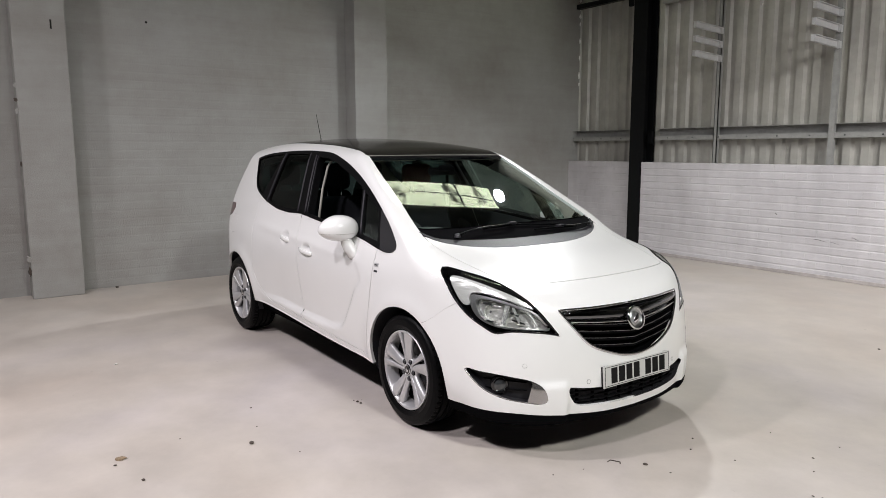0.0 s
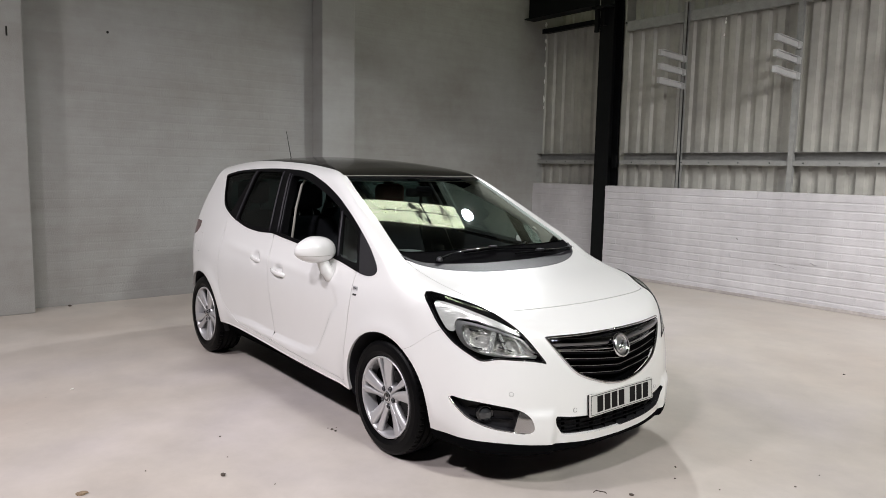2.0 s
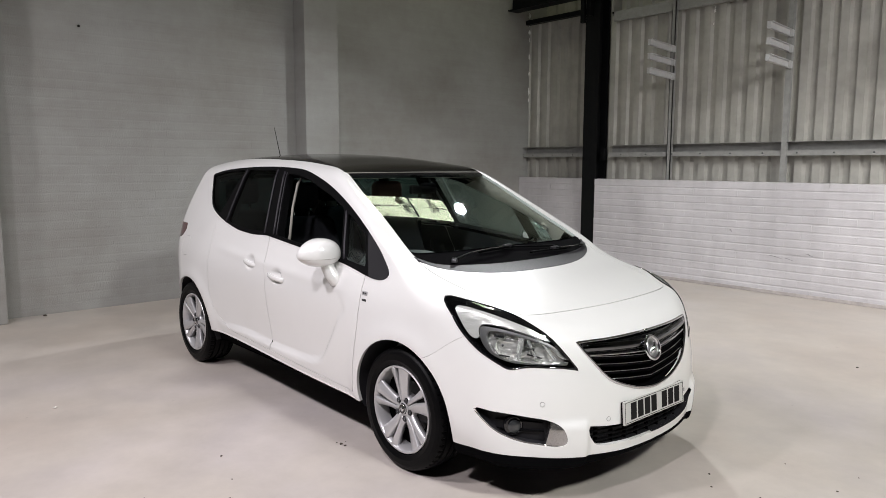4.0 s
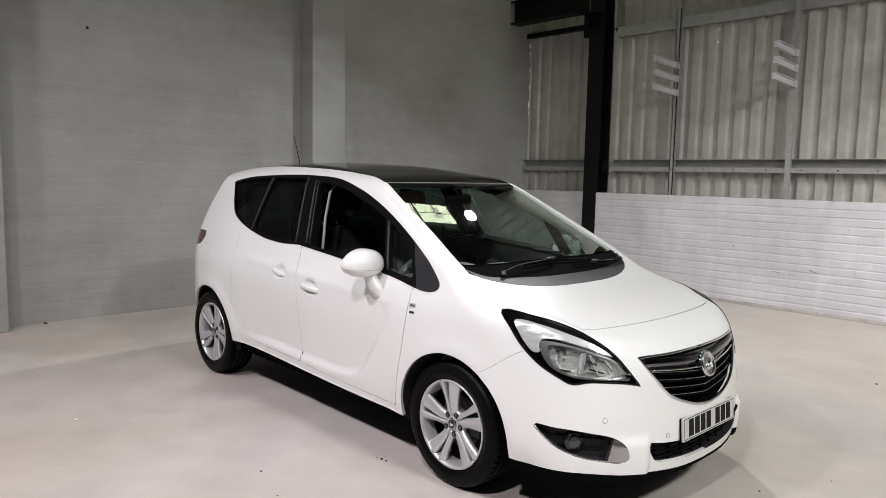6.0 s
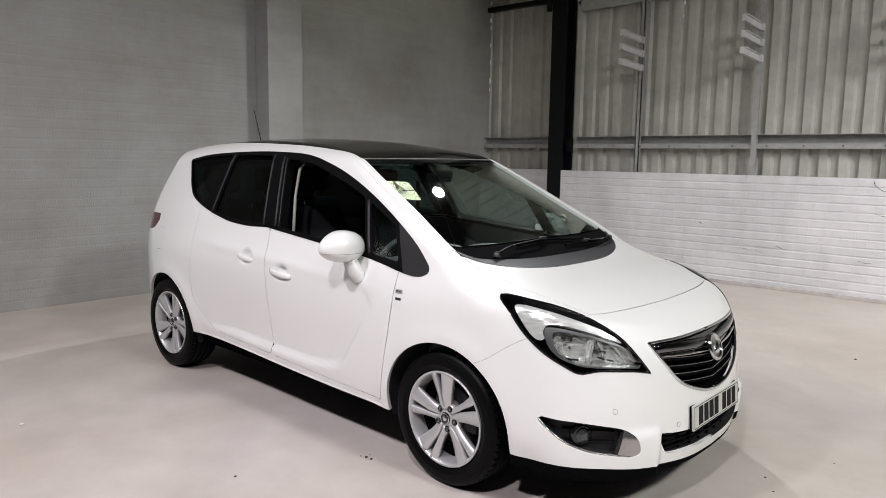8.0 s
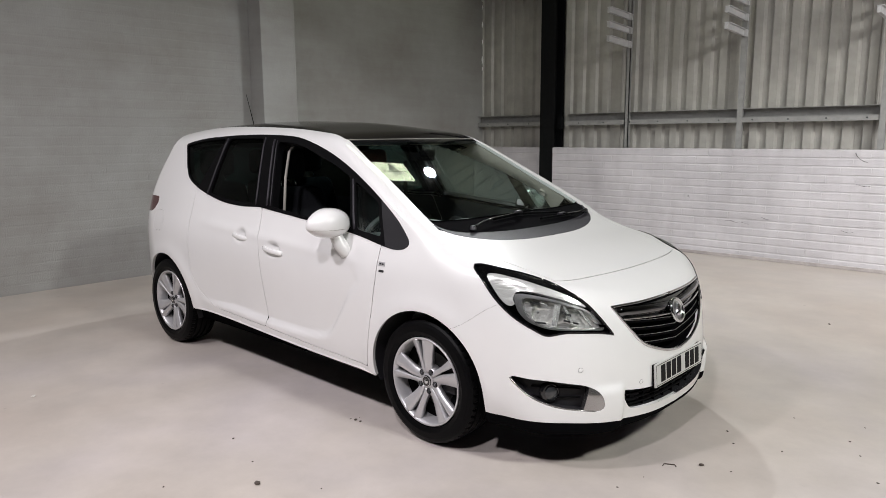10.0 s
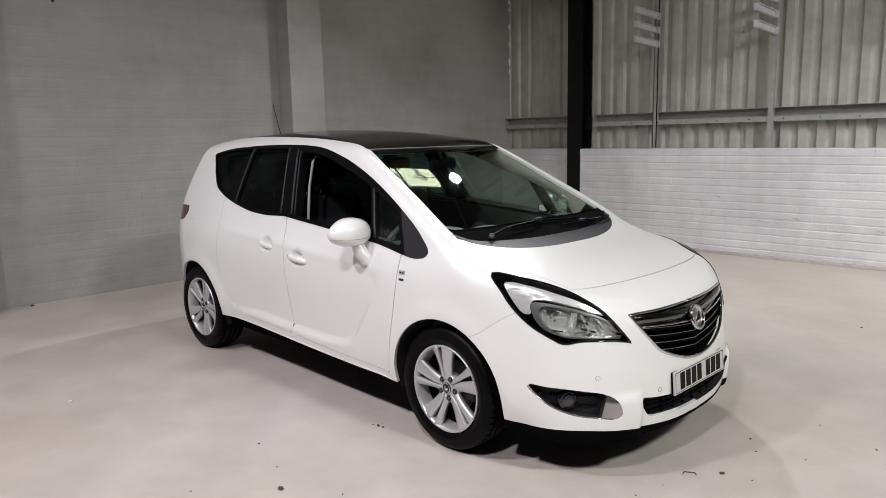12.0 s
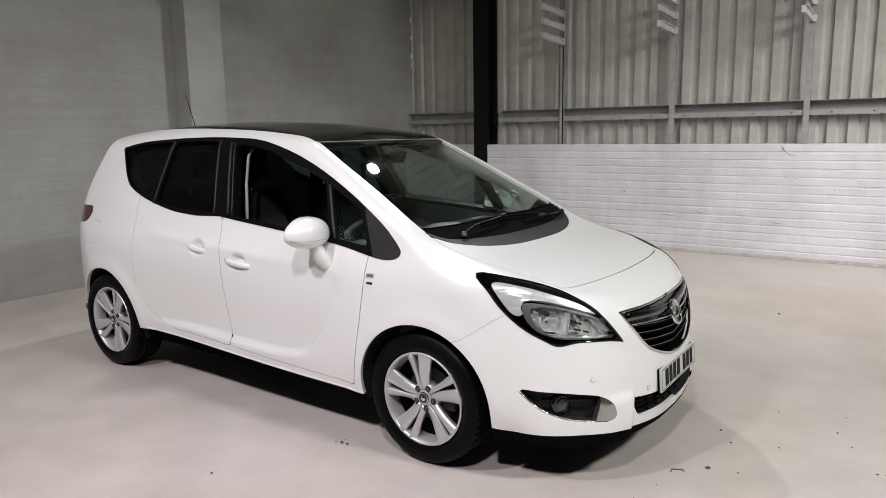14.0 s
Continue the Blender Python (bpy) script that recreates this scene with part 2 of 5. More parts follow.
def box(bm, lo, hi, bevel=0.0):
    r = bmesh.ops.create_cube(bm, size=1)
    lo, hi = Vector(lo), Vector(hi)
    for v in r["verts"]:
        v.co = Vector([lo[i] + (v.co[i] + 0.5) * (hi[i] - lo[i]) for i in range(3)])
    if bevel:
        edges = list({e for v in r["verts"] for e in v.link_edges})
        bmesh.ops.bevel(bm, geom=edges, offset=bevel, segments=2, affect="EDGES", profile=0.6)


def lathe(profile, n=64, axis="y", tweak=None):
    """Turns a profile of (radius, along) round an axis."""
    bm, cols = bmesh.new(), []
    for k in range(n):
        a = 2 * math.pi * k / n
        col = []
        for j, (r, t) in enumerate(profile):
            if tweak:
                r = r + tweak(k, j)
            c, s = r * math.cos(a), r * math.sin(a)
            col.append(bm.verts.new({"y": (c, t, s), "z": (c, s, t), "x": (t, c, s)}[axis]))
        cols.append(col)
    for k in range(n):
        a, b = cols[k], cols[(k + 1) % n]
        for j in range(len(profile) - 1):
            bm.faces.new((a[j], b[j], b[j + 1], a[j + 1]))
    bmesh.ops.remove_doubles(bm, verts=bm.verts[:], dist=1e-5)
    bmesh.ops.recalc_face_normals(bm, faces=bm.faces[:])
    return bm


def part(name, bm, material, parent, label="", smooth=False):
    me = mesh_of(bm, name) if isinstance(bm, bmesh.types.BMesh) else bm
    if material:
        me.materials.append(material)
    if smooth:
        me.polygons.foreach_set("use_smooth", [True] * len(me.polygons))
    ob = new(name, me)
    ob.parent = parent
    if label:
        tagged(ob, label)
    return ob


def boxes(*spans, bevel=0.0):
    bm = bmesh.new()
    for lo, hi in spans:
        box(bm, lo, hi, bevel)
    return bm


def structure(name, bm, material, label, category):
    return tagged(part(name, bm, material, None), label, category, kind="structure")


# ---- the hall ----
BACK, SIDE, TOP = -4.0, 5.61, 5.6   # inner faces of the back wall and of the low wall, eaves height
EAST, SOUTH = 13.0, -11.0
structure("floor", boxes(((BACK - 0.6, SOUTH - 0.3, -0.2), (EAST + 0.3, 6.9, 0.0))), FLOOR_PAINT,
          "grey-lilac painted concrete floor, scuffed and stained", "floor")
wall_back = structure("wall_back", boxes(((BACK - 0.4, SOUTH, 0), (BACK - 0.012, 6.6, TOP + 1.2))), WALL_PAINT,
          "grey painted brick wall with thick uneven paint", "wall")
for y0 in (-6.04, -2.197, 1.622):
    structure("pier", boxes(((BACK - 0.012, y0, 0), (BACK + 0.25, y0 + 0.487, TOP + 1.0)), bevel=0.012), WALL_PAINT,
              "grey painted brick pier standing proud of the wall", "pier")
low_wall = structure("wall_low", boxes(((-2.306, SIDE + 0.012, 0), (EAST, SIDE + 0.24, 1.345))), LOW_PAINT,
          "low brick wall painted pale lilac-white", "wall")
COVE = plain("floor_paint_upstand", (0.40, 0.365, 0.355), 0.6, grain=0.2, scale=9, bump=0.3)
structure("upstand", boxes(((-2.306, SIDE - 0.024, 0), (EAST, SIDE - 0.001, 0.042)), bevel=0.006), COVE, "floor paint turned up at the foot of the low wall", "skirting")
structure("wall_recess", boxes(((BACK - 0.012, 5.834, 0), (-2.31, 6.02, 1.345))), LOW_PAINT,
          "painted low brick wall set back behind the column", "wall")
# unseen walls, added to close the hall; kept dark for reflections and bounce
structure("unseen_wall_end", boxes(((EAST, SOUTH, 0), (EAST + 0.3, 6.6, TOP + 1.2))), UNSEEN_DARK, "unseen end wall, added and coloured dark to cut bounce", "wall")
structure("unseen_wall_near", boxes(((BACK - 0.4, SOUTH - 0.3, 0), (EAST + 0.3, SOUTH, TOP + 1.2))), UNSEEN_DARK, "unseen near wall, added and coloured dark to cut bounce", "wall")


def cladding(x0, x1, y, z0, z1, pitch=0.2078, deep=0.04):
    """Trapezoidal sheet, ribs upright, facing the hall."""
    vs, fs, x = [], [], x0
    while x < x1:
        for dx, dy in ((0.0, 0.0), (0.090, 0.0), (0.118, deep), (0.192, deep)):
            vs += [(min(x + dx, x1), y + dy, z0), (min(x + dx, x1), y + dy, z1)]
        x += pitch
    vs += [(x1, y, z0), (x1, y, z1)]
    n = len(vs) // 2
    fs = [(2 * i, 2 * i + 2, 2 * i + 3, 2 * i + 1) for i in range(n - 1)]
    me = bpy.data.meshes.new("cladding")
    me.from_pydata(vs, [], fs)
    return me


structure("cladding", cladding(-2.262, EAST, 5.86, 1.3, 3.70), SHEET, "cream ribbed metal wall cladding, dusty", "cladding")
structure("cladding", cladding(-2.262, EAST, 6.10, 3.60, TOP + 1.2), SHEET, "cream ribbed metal cladding set back above the upper rail", "cladding")
structure("cladding", cladding(BACK - 0.11, -2.31, 6.03, 1.3, 3.84), SHEET, "cream ribbed metal cladding behind the column", "cladding")
structure("cladding", cladding(BACK - 0.11, -2.31, 6.45, 3.7, TOP + 1.2), SHEET, "cream ribbed metal cladding set back above the beam", "cladding")
structure("cladding_return", boxes(((-2.30, 5.905, 1.345), (-2.27, 6.6, TOP))), SHEET, "sheet return behind the column", "cladding")


def i_section(x0, x1, y0, y1, z0, z1, axis="z", flange=0.02, web=0.014):
    """An I-section: flanges on the y faces, web between them; axis z upright, x lying."""
    bm = bmesh.new()
    if axis == "z":
        box(bm, (x0, y0, z0), (x1, y0 + flange, z1)), box(bm, (x0, y1 - flange, z0), (x1, y1, z1))
        c = (x0 + x1) / 2
        box(bm, (c - web / 2, y0 + flange, z0), (c + web / 2, y1 - flange, z1))
    else:
        box(bm, (x0, y0, z0), (x1, y1, z0 + flange)), box(bm, (x0, y0, z1 - flange), (x1, y1, z1))
        c = (y0 + y1) / 2
        box(bm, (x0, c - web / 2, z0 + flange), (x1, c + web / 2, z1 - flange))
    return bm


def column(x):
    """Black steel column with base plate, bolts and a bracket under the beam."""
    ob = tagged(new("steel_column"), "black painted steel I-section column against the wall", "column", kind="structure")
    ob.location = (x, 5.64, 0)
    part("shaft", i_section(-0.125, 0.125, 0.0, 0.25, 0.02, TOP), BLACK_STEEL, ob)
    part("base_plate", boxes(((-0.16, -0.03, 0), (0.16, 0.28, 0.02))), BLACK_STEEL, ob)
    part("bracket", boxes(((-0.21, -0.10, 3.95), (0.14, 0.0, 3.985)), ((-0.19, -0.05, 3.62), (-0.127, 0.0, 3.95)), ((-0.012, -0.08, 3.70), (0.012, 0.0, 3.95))), BLACK_STEEL, ob)
    part("cleat", boxes(((0.125, 0.10, 1.62), (0.20, 0.16, 1.80))), BLACK_STEEL, ob)
    return ob


column(-2.431)
for x in (4.6, 11.0):
    column(x)
# beam from the column to the back wall, with its shelf angle
beam = tagged(new("beam"), "black steel beam from the column to the back wall", "beam", kind="structure")
part("beam_section", i_section(BACK, -2.556, 5.50, 5.72, 3.99, 4.35, "x"), BLACK_STEEL, beam)
part("angle", boxes(((BACK, 5.93, 3.83), (-2.56, 6.02, 3.845)), ((BACK, 5.93, 3.845), (-2.56, 5.942, 3.90))), BLACK_STEEL, beam)

# horizontal sheeting rails: a channel with its lip turned up below, and a deep flat rail above
def sheeting_rail(x0, x1, y, z):
    rail = structure("sheeting_rail", boxes(((x0, y - 0.115, z + 0.163), (x1, y, z + 0.169)), ((x0, y - 0.010, z + 0.006), (x1, y, z + 0.163)),
                     ((x0, y - 0.115, z), (x1, y, z + 0.006)), ((x0, y - 0.115, z + 0.006), (x1, y - 0.108, z + 0.060))), GREY_PAINT,
                     "grey painted steel sheeting rail across the cladding", "rail")
    x = x0 + 0.22
    while x < min(x1, 4.0):
        bolt = part("bolt", lathe([(0.0, -0.006), (0.008, -0.005), (0.010, 0.0)], 8), BOLT, rail)
        bolt.location = (x, y - 0.115, z + 0.032)
        x += 0.41
    return rail


sheeting_rail(-2.17, EAST, 5.856, 1.668)
sheeting_rail(BACK, -2.56, 6.026, 1.672)
structure("sheeting_rail", boxes(((-2.17, 5.785, 3.605), (EAST, 5.797, 3.735)), ((-2.17, 5.785, 3.735), (EAST, 5.856, 3.742)), ((-2.17, 5.797, 3.605), (EAST, 5.84, 3.611))), GREY_PAINT,
          "deep flat grey painted steel rail across the cladding", "rail")
# black strip added where the gap above the rail lies in shade
structure("dark_gap_strip", boxes(((-2.27, 5.87, 3.742), (EAST, 6.10, 3.760))), BLACK_STEEL, "black strip added for the dark gap over the upper rail", "ledge")


def bracket_post(x, top):
    """Upright channel on the cladding that carries three cantilever arms."""
    ob = tagged(new("bracket_post"), "grey steel wall post with three cantilever storage arms", "storage bracket", "bracket posts on the cladding")
    ob.location = (x, 5.74, 0)
    part("upright", boxes(((-0.030, -0.012, 1.35), (0.030, 0, top)), ((-0.030, -0.012, 1.35), (-0.019, 0.045, top)),
                          ((0.019, -0.012, 1.35), (0.030, 0.045, top))), GREY_PAINT, ob)
    for z in (2.700, 2.882, 3.060):
        # a closed bar with a wider flange on top and a clip plate at the post
        bm = boxes(((0.0, -0.56, 0.0), (0.040, -0.012, 0.066)), ((-0.004, -0.564, 0.066), (0.066, 0.0, 0.073)),
                   ((0.040, -0.05, -0.012), (0.078, -0.012, 0.066)), bevel=0.0015)
        arm = part("arm", bm, ARM_PAINT, ob, "pale grey folded steel arm")
        arm.location = (-0.030, 0, z)
        arm.rotation_euler = (radians(-3.2), 0, 0)
    return ob


bracket_post(-1.175, 3.85)
post = bracket_post(0.357, 5.4)
for x in (1.893, 3.43):
    copy_thing(post, pose(x, 5.74, 0))

# roof: sheets, purlins, rafters
structure("ceiling", boxes(((BACK - 0.4, SOUTH - 0.3, TOP + 1.2), (EAST + 0.3, 6.6, TOP + 1.35))), ROOF_SHEET, "dark underside of the roof sheets", "ceiling")
for x in (-2.95, 4.6, 11.0):
    structure("rafter", i_section(x - 0.1, x + 0.1, SOUTH, 6.2, TOP + 0.7, TOP + 1.15, "x"), BLACK_STEEL, "black steel rafter under the roof", "rafter")


# daylight through a dirty translucent roof sheet, with its glazing bars
ROOFLIGHT = rooflight("rooflight_sheet", (0.95, 1.0, 0.72), 6.0)
rl = structure("rooflight", boxes(((-2.44, 1.8, TOP + 1.16), (-1.97, 5.35, TOP + 1.19))), ROOFLIGHT, "dirty translucent roof sheet lit by daylight", "rooflight")
part("glazing_bar", boxes(((-2.45, 4.4, TOP + 1.13), (-1.96, 4.42, TOP + 1.16)), ((-2.20, 1.8, TOP + 1.145), (-2.19, 5.35, TOP + 1.16))), BLACK_STEEL, rl)


# ---- the car: one master skin, cut into panels ----
def spline(*pts):
    """Smooth curve through points, as a function of the first value; its bend changes steadily."""
    xs, ys = np.array([p[0] for p in pts], float), np.array([p[1] for p in pts], float)
    n, h = len(xs), np.diff(xs)
    d = np.diff(ys) / h
    a, r = np.eye(n), np.r_[d[0], np.zeros(n - 2), d[-1]]
    for i in range(1, n - 1):
        a[i, i - 1:i + 2] = 1 / h[i - 1], 2 / h[i - 1] + 2 / h[i], 1 / h[i]
        r[i] = 3 * (d[i - 1] / h[i - 1] + d[i] / h[i])
    m = np.linalg.solve(a, r)

    def f(x):
        x = np.clip(x, xs[0], xs[-1])
        i = np.clip(np.searchsorted(xs, x) - 1, 0, n - 2)
        t = (x - xs[i]) / h[i]
        return ((2 * t**3 - 3 * t**2 + 1) * ys[i] + (t**3 - 2 * t**2 + t) * h[i] * m[i]
                + (-2 * t**3 + 3 * t**2) * ys[i + 1] + (t**3 - t**2) * h[i] * m[i + 1])
    return f


def ease(a, b, x):
    t = np.clip((x - a) / (b - a), 0, 1)
    return t * t * (3 - 2 * t)


def smax(a, b, k):
    h = np.maximum(k - np.abs(a - b), 0) / k
    return np.maximum(a, b) + h * h * k / 4


HUB_F, HUB_R, WHEEL = 1.322, -1.322, 0.318
crest = spline((-2.2, 1.34), (-1.9, 1.46), (-1.75, 1.525), (-1.5, 1.583), (-1.0, 1.622), (-0.6, 1.630), (-0.3, 1.622), (0.0, 1.603), (0.25, 1.564), (0.38, 1.532), (0.48, 1.489),
               (0.6, 1.429), (0.8, 1.326), (1.0, 1.222), (1.2, 1.117), (1.34, 1.042), (1.47, 0.990), (1.7, 0.932), (1.9, 0.876), (2.02, 0.835), (2.12, 0.785), (2.22, 0.70), (2.4, 0.5))
section = spline((0.0, 0.74), (0.18, 0.80), (0.30, 0.838), (0.45, 0.862), (0.6, 0.874), (0.75, 0.876), (0.85, 0.866), (0.95, 0.84), (1.02, 0.815), (1.08, 0.795),
                 (1.2, 0.748), (1.3, 0.708), (1.4, 0.665), (1.48, 0.628), (1.53, 0.592), (1.6, 0.52), (1.75, 0.40))
plan = spline((-2.2, 0.90), (-1.9, 0.935), (-1.6, 0.968), (-1.2, 0.995), (-0.6, 1.0), (0.9, 1.0), (1.3, 0.99), (1.6, 0.97), (1.9, 0.945), (2.3, 0.9))
nose = spline((0.0, 2.19), (0.2, 2.230), (0.29, 2.243), (0.38, 2.245), (0.5, 2.239), (0.6, 2.226), (0.7, 2.205), (0.8, 2.165), (1.0, 2.06), (1.7, 1.9))
nose_drop = spline((0.0, 0.0), (0.15, 0.004), (0.26, 0.017), (0.36, 0.039), (0.45, 0.066), (0.55, 0.110), (0.635, 0.163), (0.70, 0.232), (0.785, 0.37), (0.86, 0.61), (0.95, 1.1))
tail = spline((0.0, -1.90), (0.25, -1.99), (0.45, -2.04), (0.7, -2.05), (0.9, -2.03), (1.05, -1.97), (1.2, -1.885), (1.35, -1.78), (1.5, -1.68), (1.6, -1.62), (1.8, -1.5))
tail_drop = spline((0.0, 0.0), (0.4, 0.03), (0.6, 0.09), (0.72, 0.18), (0.8, 0.32), (0.9, 0.6))


def rings(pts, n=10, closed=True):
    """A smooth closed outline through a few design points."""
    p = np.array(pts, float)
    out = []
    m = len(p)
    for i in range(m if closed else m - 1):
        a, b, c, d = (p[(i - 1) % m], p[i], p[(i + 1) % m], p[(i + 2) % m]) if closed else (p[max(i - 1, 0)], p[i], p[i + 1], p[min(i + 2, m - 1)])
        for t in np.arange(n) / n:
            out.append(0.5 * (2 * b + (c - a) * t + (2 * a - 5 * b + 4 * c - d) * t * t + (3 * b - a - 3 * c + d) * t**3))
    return np.array(out)


def corners(*pts, r=0.02, n=5):
    """An outline with straight sides and rounded corners."""
    p, out = [np.array(q, float) for q in pts], []
    for i, b in enumerate(p):
        a, c = p[i - 1], p[(i + 1) % len(p)]
        s = min(r, np.linalg.norm(a - b) * 0.45, np.linalg.norm(c - b) * 0.45)
        u, v = b + (a - b) / np.linalg.norm(a - b) * s, b + (c - b) / np.linalg.norm(c - b) * s
        for t in np.linspace(0, 1, n):
            out.append((1 - t)**2 * u + 2 * t * (1 - t) * b + t * t * v)
    return np.array(out)


def inside(outline, u, v, far=0.4):
    """Signed distance to a closed outline, negative inside."""
    u, v = np.asarray(u, float), np.asarray(v, float)
    res = np.full(u.shape, far)
    lo, hi = outline.min(0) - far, outline.max(0) + far
    near = (u > lo[0]) & (u < hi[0]) & (v > lo[1]) & (v < hi[1])
    p = np.c_[u[near], v[near]]
    if not len(p):
        return res
    best, cross = np.full(len(p), 9.0), np.zeros(len(p), int)
    for a, b in zip(outline, np.roll(outline, -1, 0)):
        e, w = b - a, p - a
        t = np.clip((w @ e) / max(e @ e, 1e-12), 0, 1)
        best = np.minimum(best, np.hypot(*(w - t[:, None] * e).T))
        if a[1] != b[1]:
            up = (a[1] <= p[:, 1]) != (b[1] <= p[:, 1])
            cross += up & (p[:, 0] < a[0] + (p[:, 1] - a[1]) / (b[1] - a[1]) * e[0])
    res[near] = np.where(cross % 2, -best, best)
    return res


HANDLES = ((0.075, 0.845), (-0.30, 0.893))
SCALLOP = rings([(-0.9, 0.45), (-0.356, 0.39), (0.15, 0.372), (0.42, 0.376), (0.58, 0.412), (0.69, 0.53), (0.79, 0.67), (0.86, 0.80), (0.5, 0.98), (-0.85, 0.98)], 6)


def skin(p):
    """The body as a smooth meeting of side, top, nose and tail; negative inside."""
    x, y, z = p[:, 0], np.abs(p[:, 1]), p[:, 2]
    w = section(z) * plan(x)
    for hub in (HUB_F, HUB_R):
        r = np.hypot(x - hub, z - WHEEL)
        w = w + 0.016 * np.exp(-((r - 0.38) / 0.07)**2) * ease(0.95, 0.6, z)
    sc = inside(SCALLOP, x, z, 0.2)
    w = w - 0.026 * ease(0.0, -0.032, sc) * ease(0.95, 0.45, z) * ease(-0.95, -0.4, x)
    w = w + 0.006 * np.exp(-((z - (0.91 - 0.05 * x)) / 0.03)**2) * ease(1.0, 0.6, np.abs(x))   # shoulder crease
    for hx, hz in HANDLES:
        w = w - 0.030 * np.exp(-(((x - hx) / 0.055)**2 + ((z - hz - 0.010) / 0.036)**2)**3)
    top = z - crest(x) + (0.09 * ease(0.5, -0.1, x) + 0.020 * ease(1.5, 1.3, x) + 0.012) * y * y
    k = 0.07 - 0.032 * ease(0.1, 0.45, x) + 0.082 * ease(1.15, 1.55, x)
    f = smax(y - w, top, k)
    chin = 0.020 * ease(0.425, 0.462, y) * ease(0.68, 0.54, y) * ease(0.425, 0.375, z)   # bumper corners stand proud of the intake
    f = smax(f, x - nose(z) - chin + nose_drop(y), 0.05)
    f = smax(f, tail(z) + tail_drop(y) - x, 0.06)
    return smax(f, 0.185 - z, 0.03)


def grid_box(nx, ny, nz, lo, hi):
    """Quads over the six faces of a box, with shared points."""
    ids, vs, fs = {}, [], []
    n = (nx, ny, nz)

    def vid(c):
        if c not in ids:
            ids[c] = len(vs)
            vs.append([lo[i] + (hi[i] - lo[i]) * c[i] / n[i] for i in range(3)])
        return ids[c]
    for ax in range(3):
        a, b = (ax + 1) % 3, (ax + 2) % 3
        for end in (0, n[ax]):
            for i in range(n[a]):
                for j in range(n[b]):
                    q = []
                    for di, dj in ((0, 0), (1, 0), (1, 1), (0, 1)):
                        c = [0, 0, 0]
                        c[ax], c[a], c[b] = end, i + di, j + dj
                        q.append(vid(tuple(c)))
                    fs.append(tuple(q if end else q[::-1]))
    return np.array(vs), fs


def shrink(p):
    """Moves points of a box along rays to the car's axis until they meet the skin."""
    q = np.c_[np.clip(p[:, 0], -1.35, 1.45), np.zeros(len(p)), np.full(len(p), 0.72) - 0.14 * ease(0.9, 1.5, p[:, 0])]
    a, b = np.zeros(len(p)), np.full(len(p), 1.3)
    for _ in range(19):
        m = (a + b) / 2
        out = skin(q + (p - q) * m[:, None]) > 0
        b, a = np.where(out, m, b), np.where(out, a, m)
    return q + (p - q) * ((a + b) / 2)[:, None]


def normals(p):
    e, g = 1e-3, np.zeros_like(p)
    for i in range(3):
        d = np.zeros(3)
        d[i] = e
        g[:, i] = skin(p + d) - skin(p - d)
    return g / np.maximum(np.linalg.norm(g, axis=1), 1e-9)[:, None]


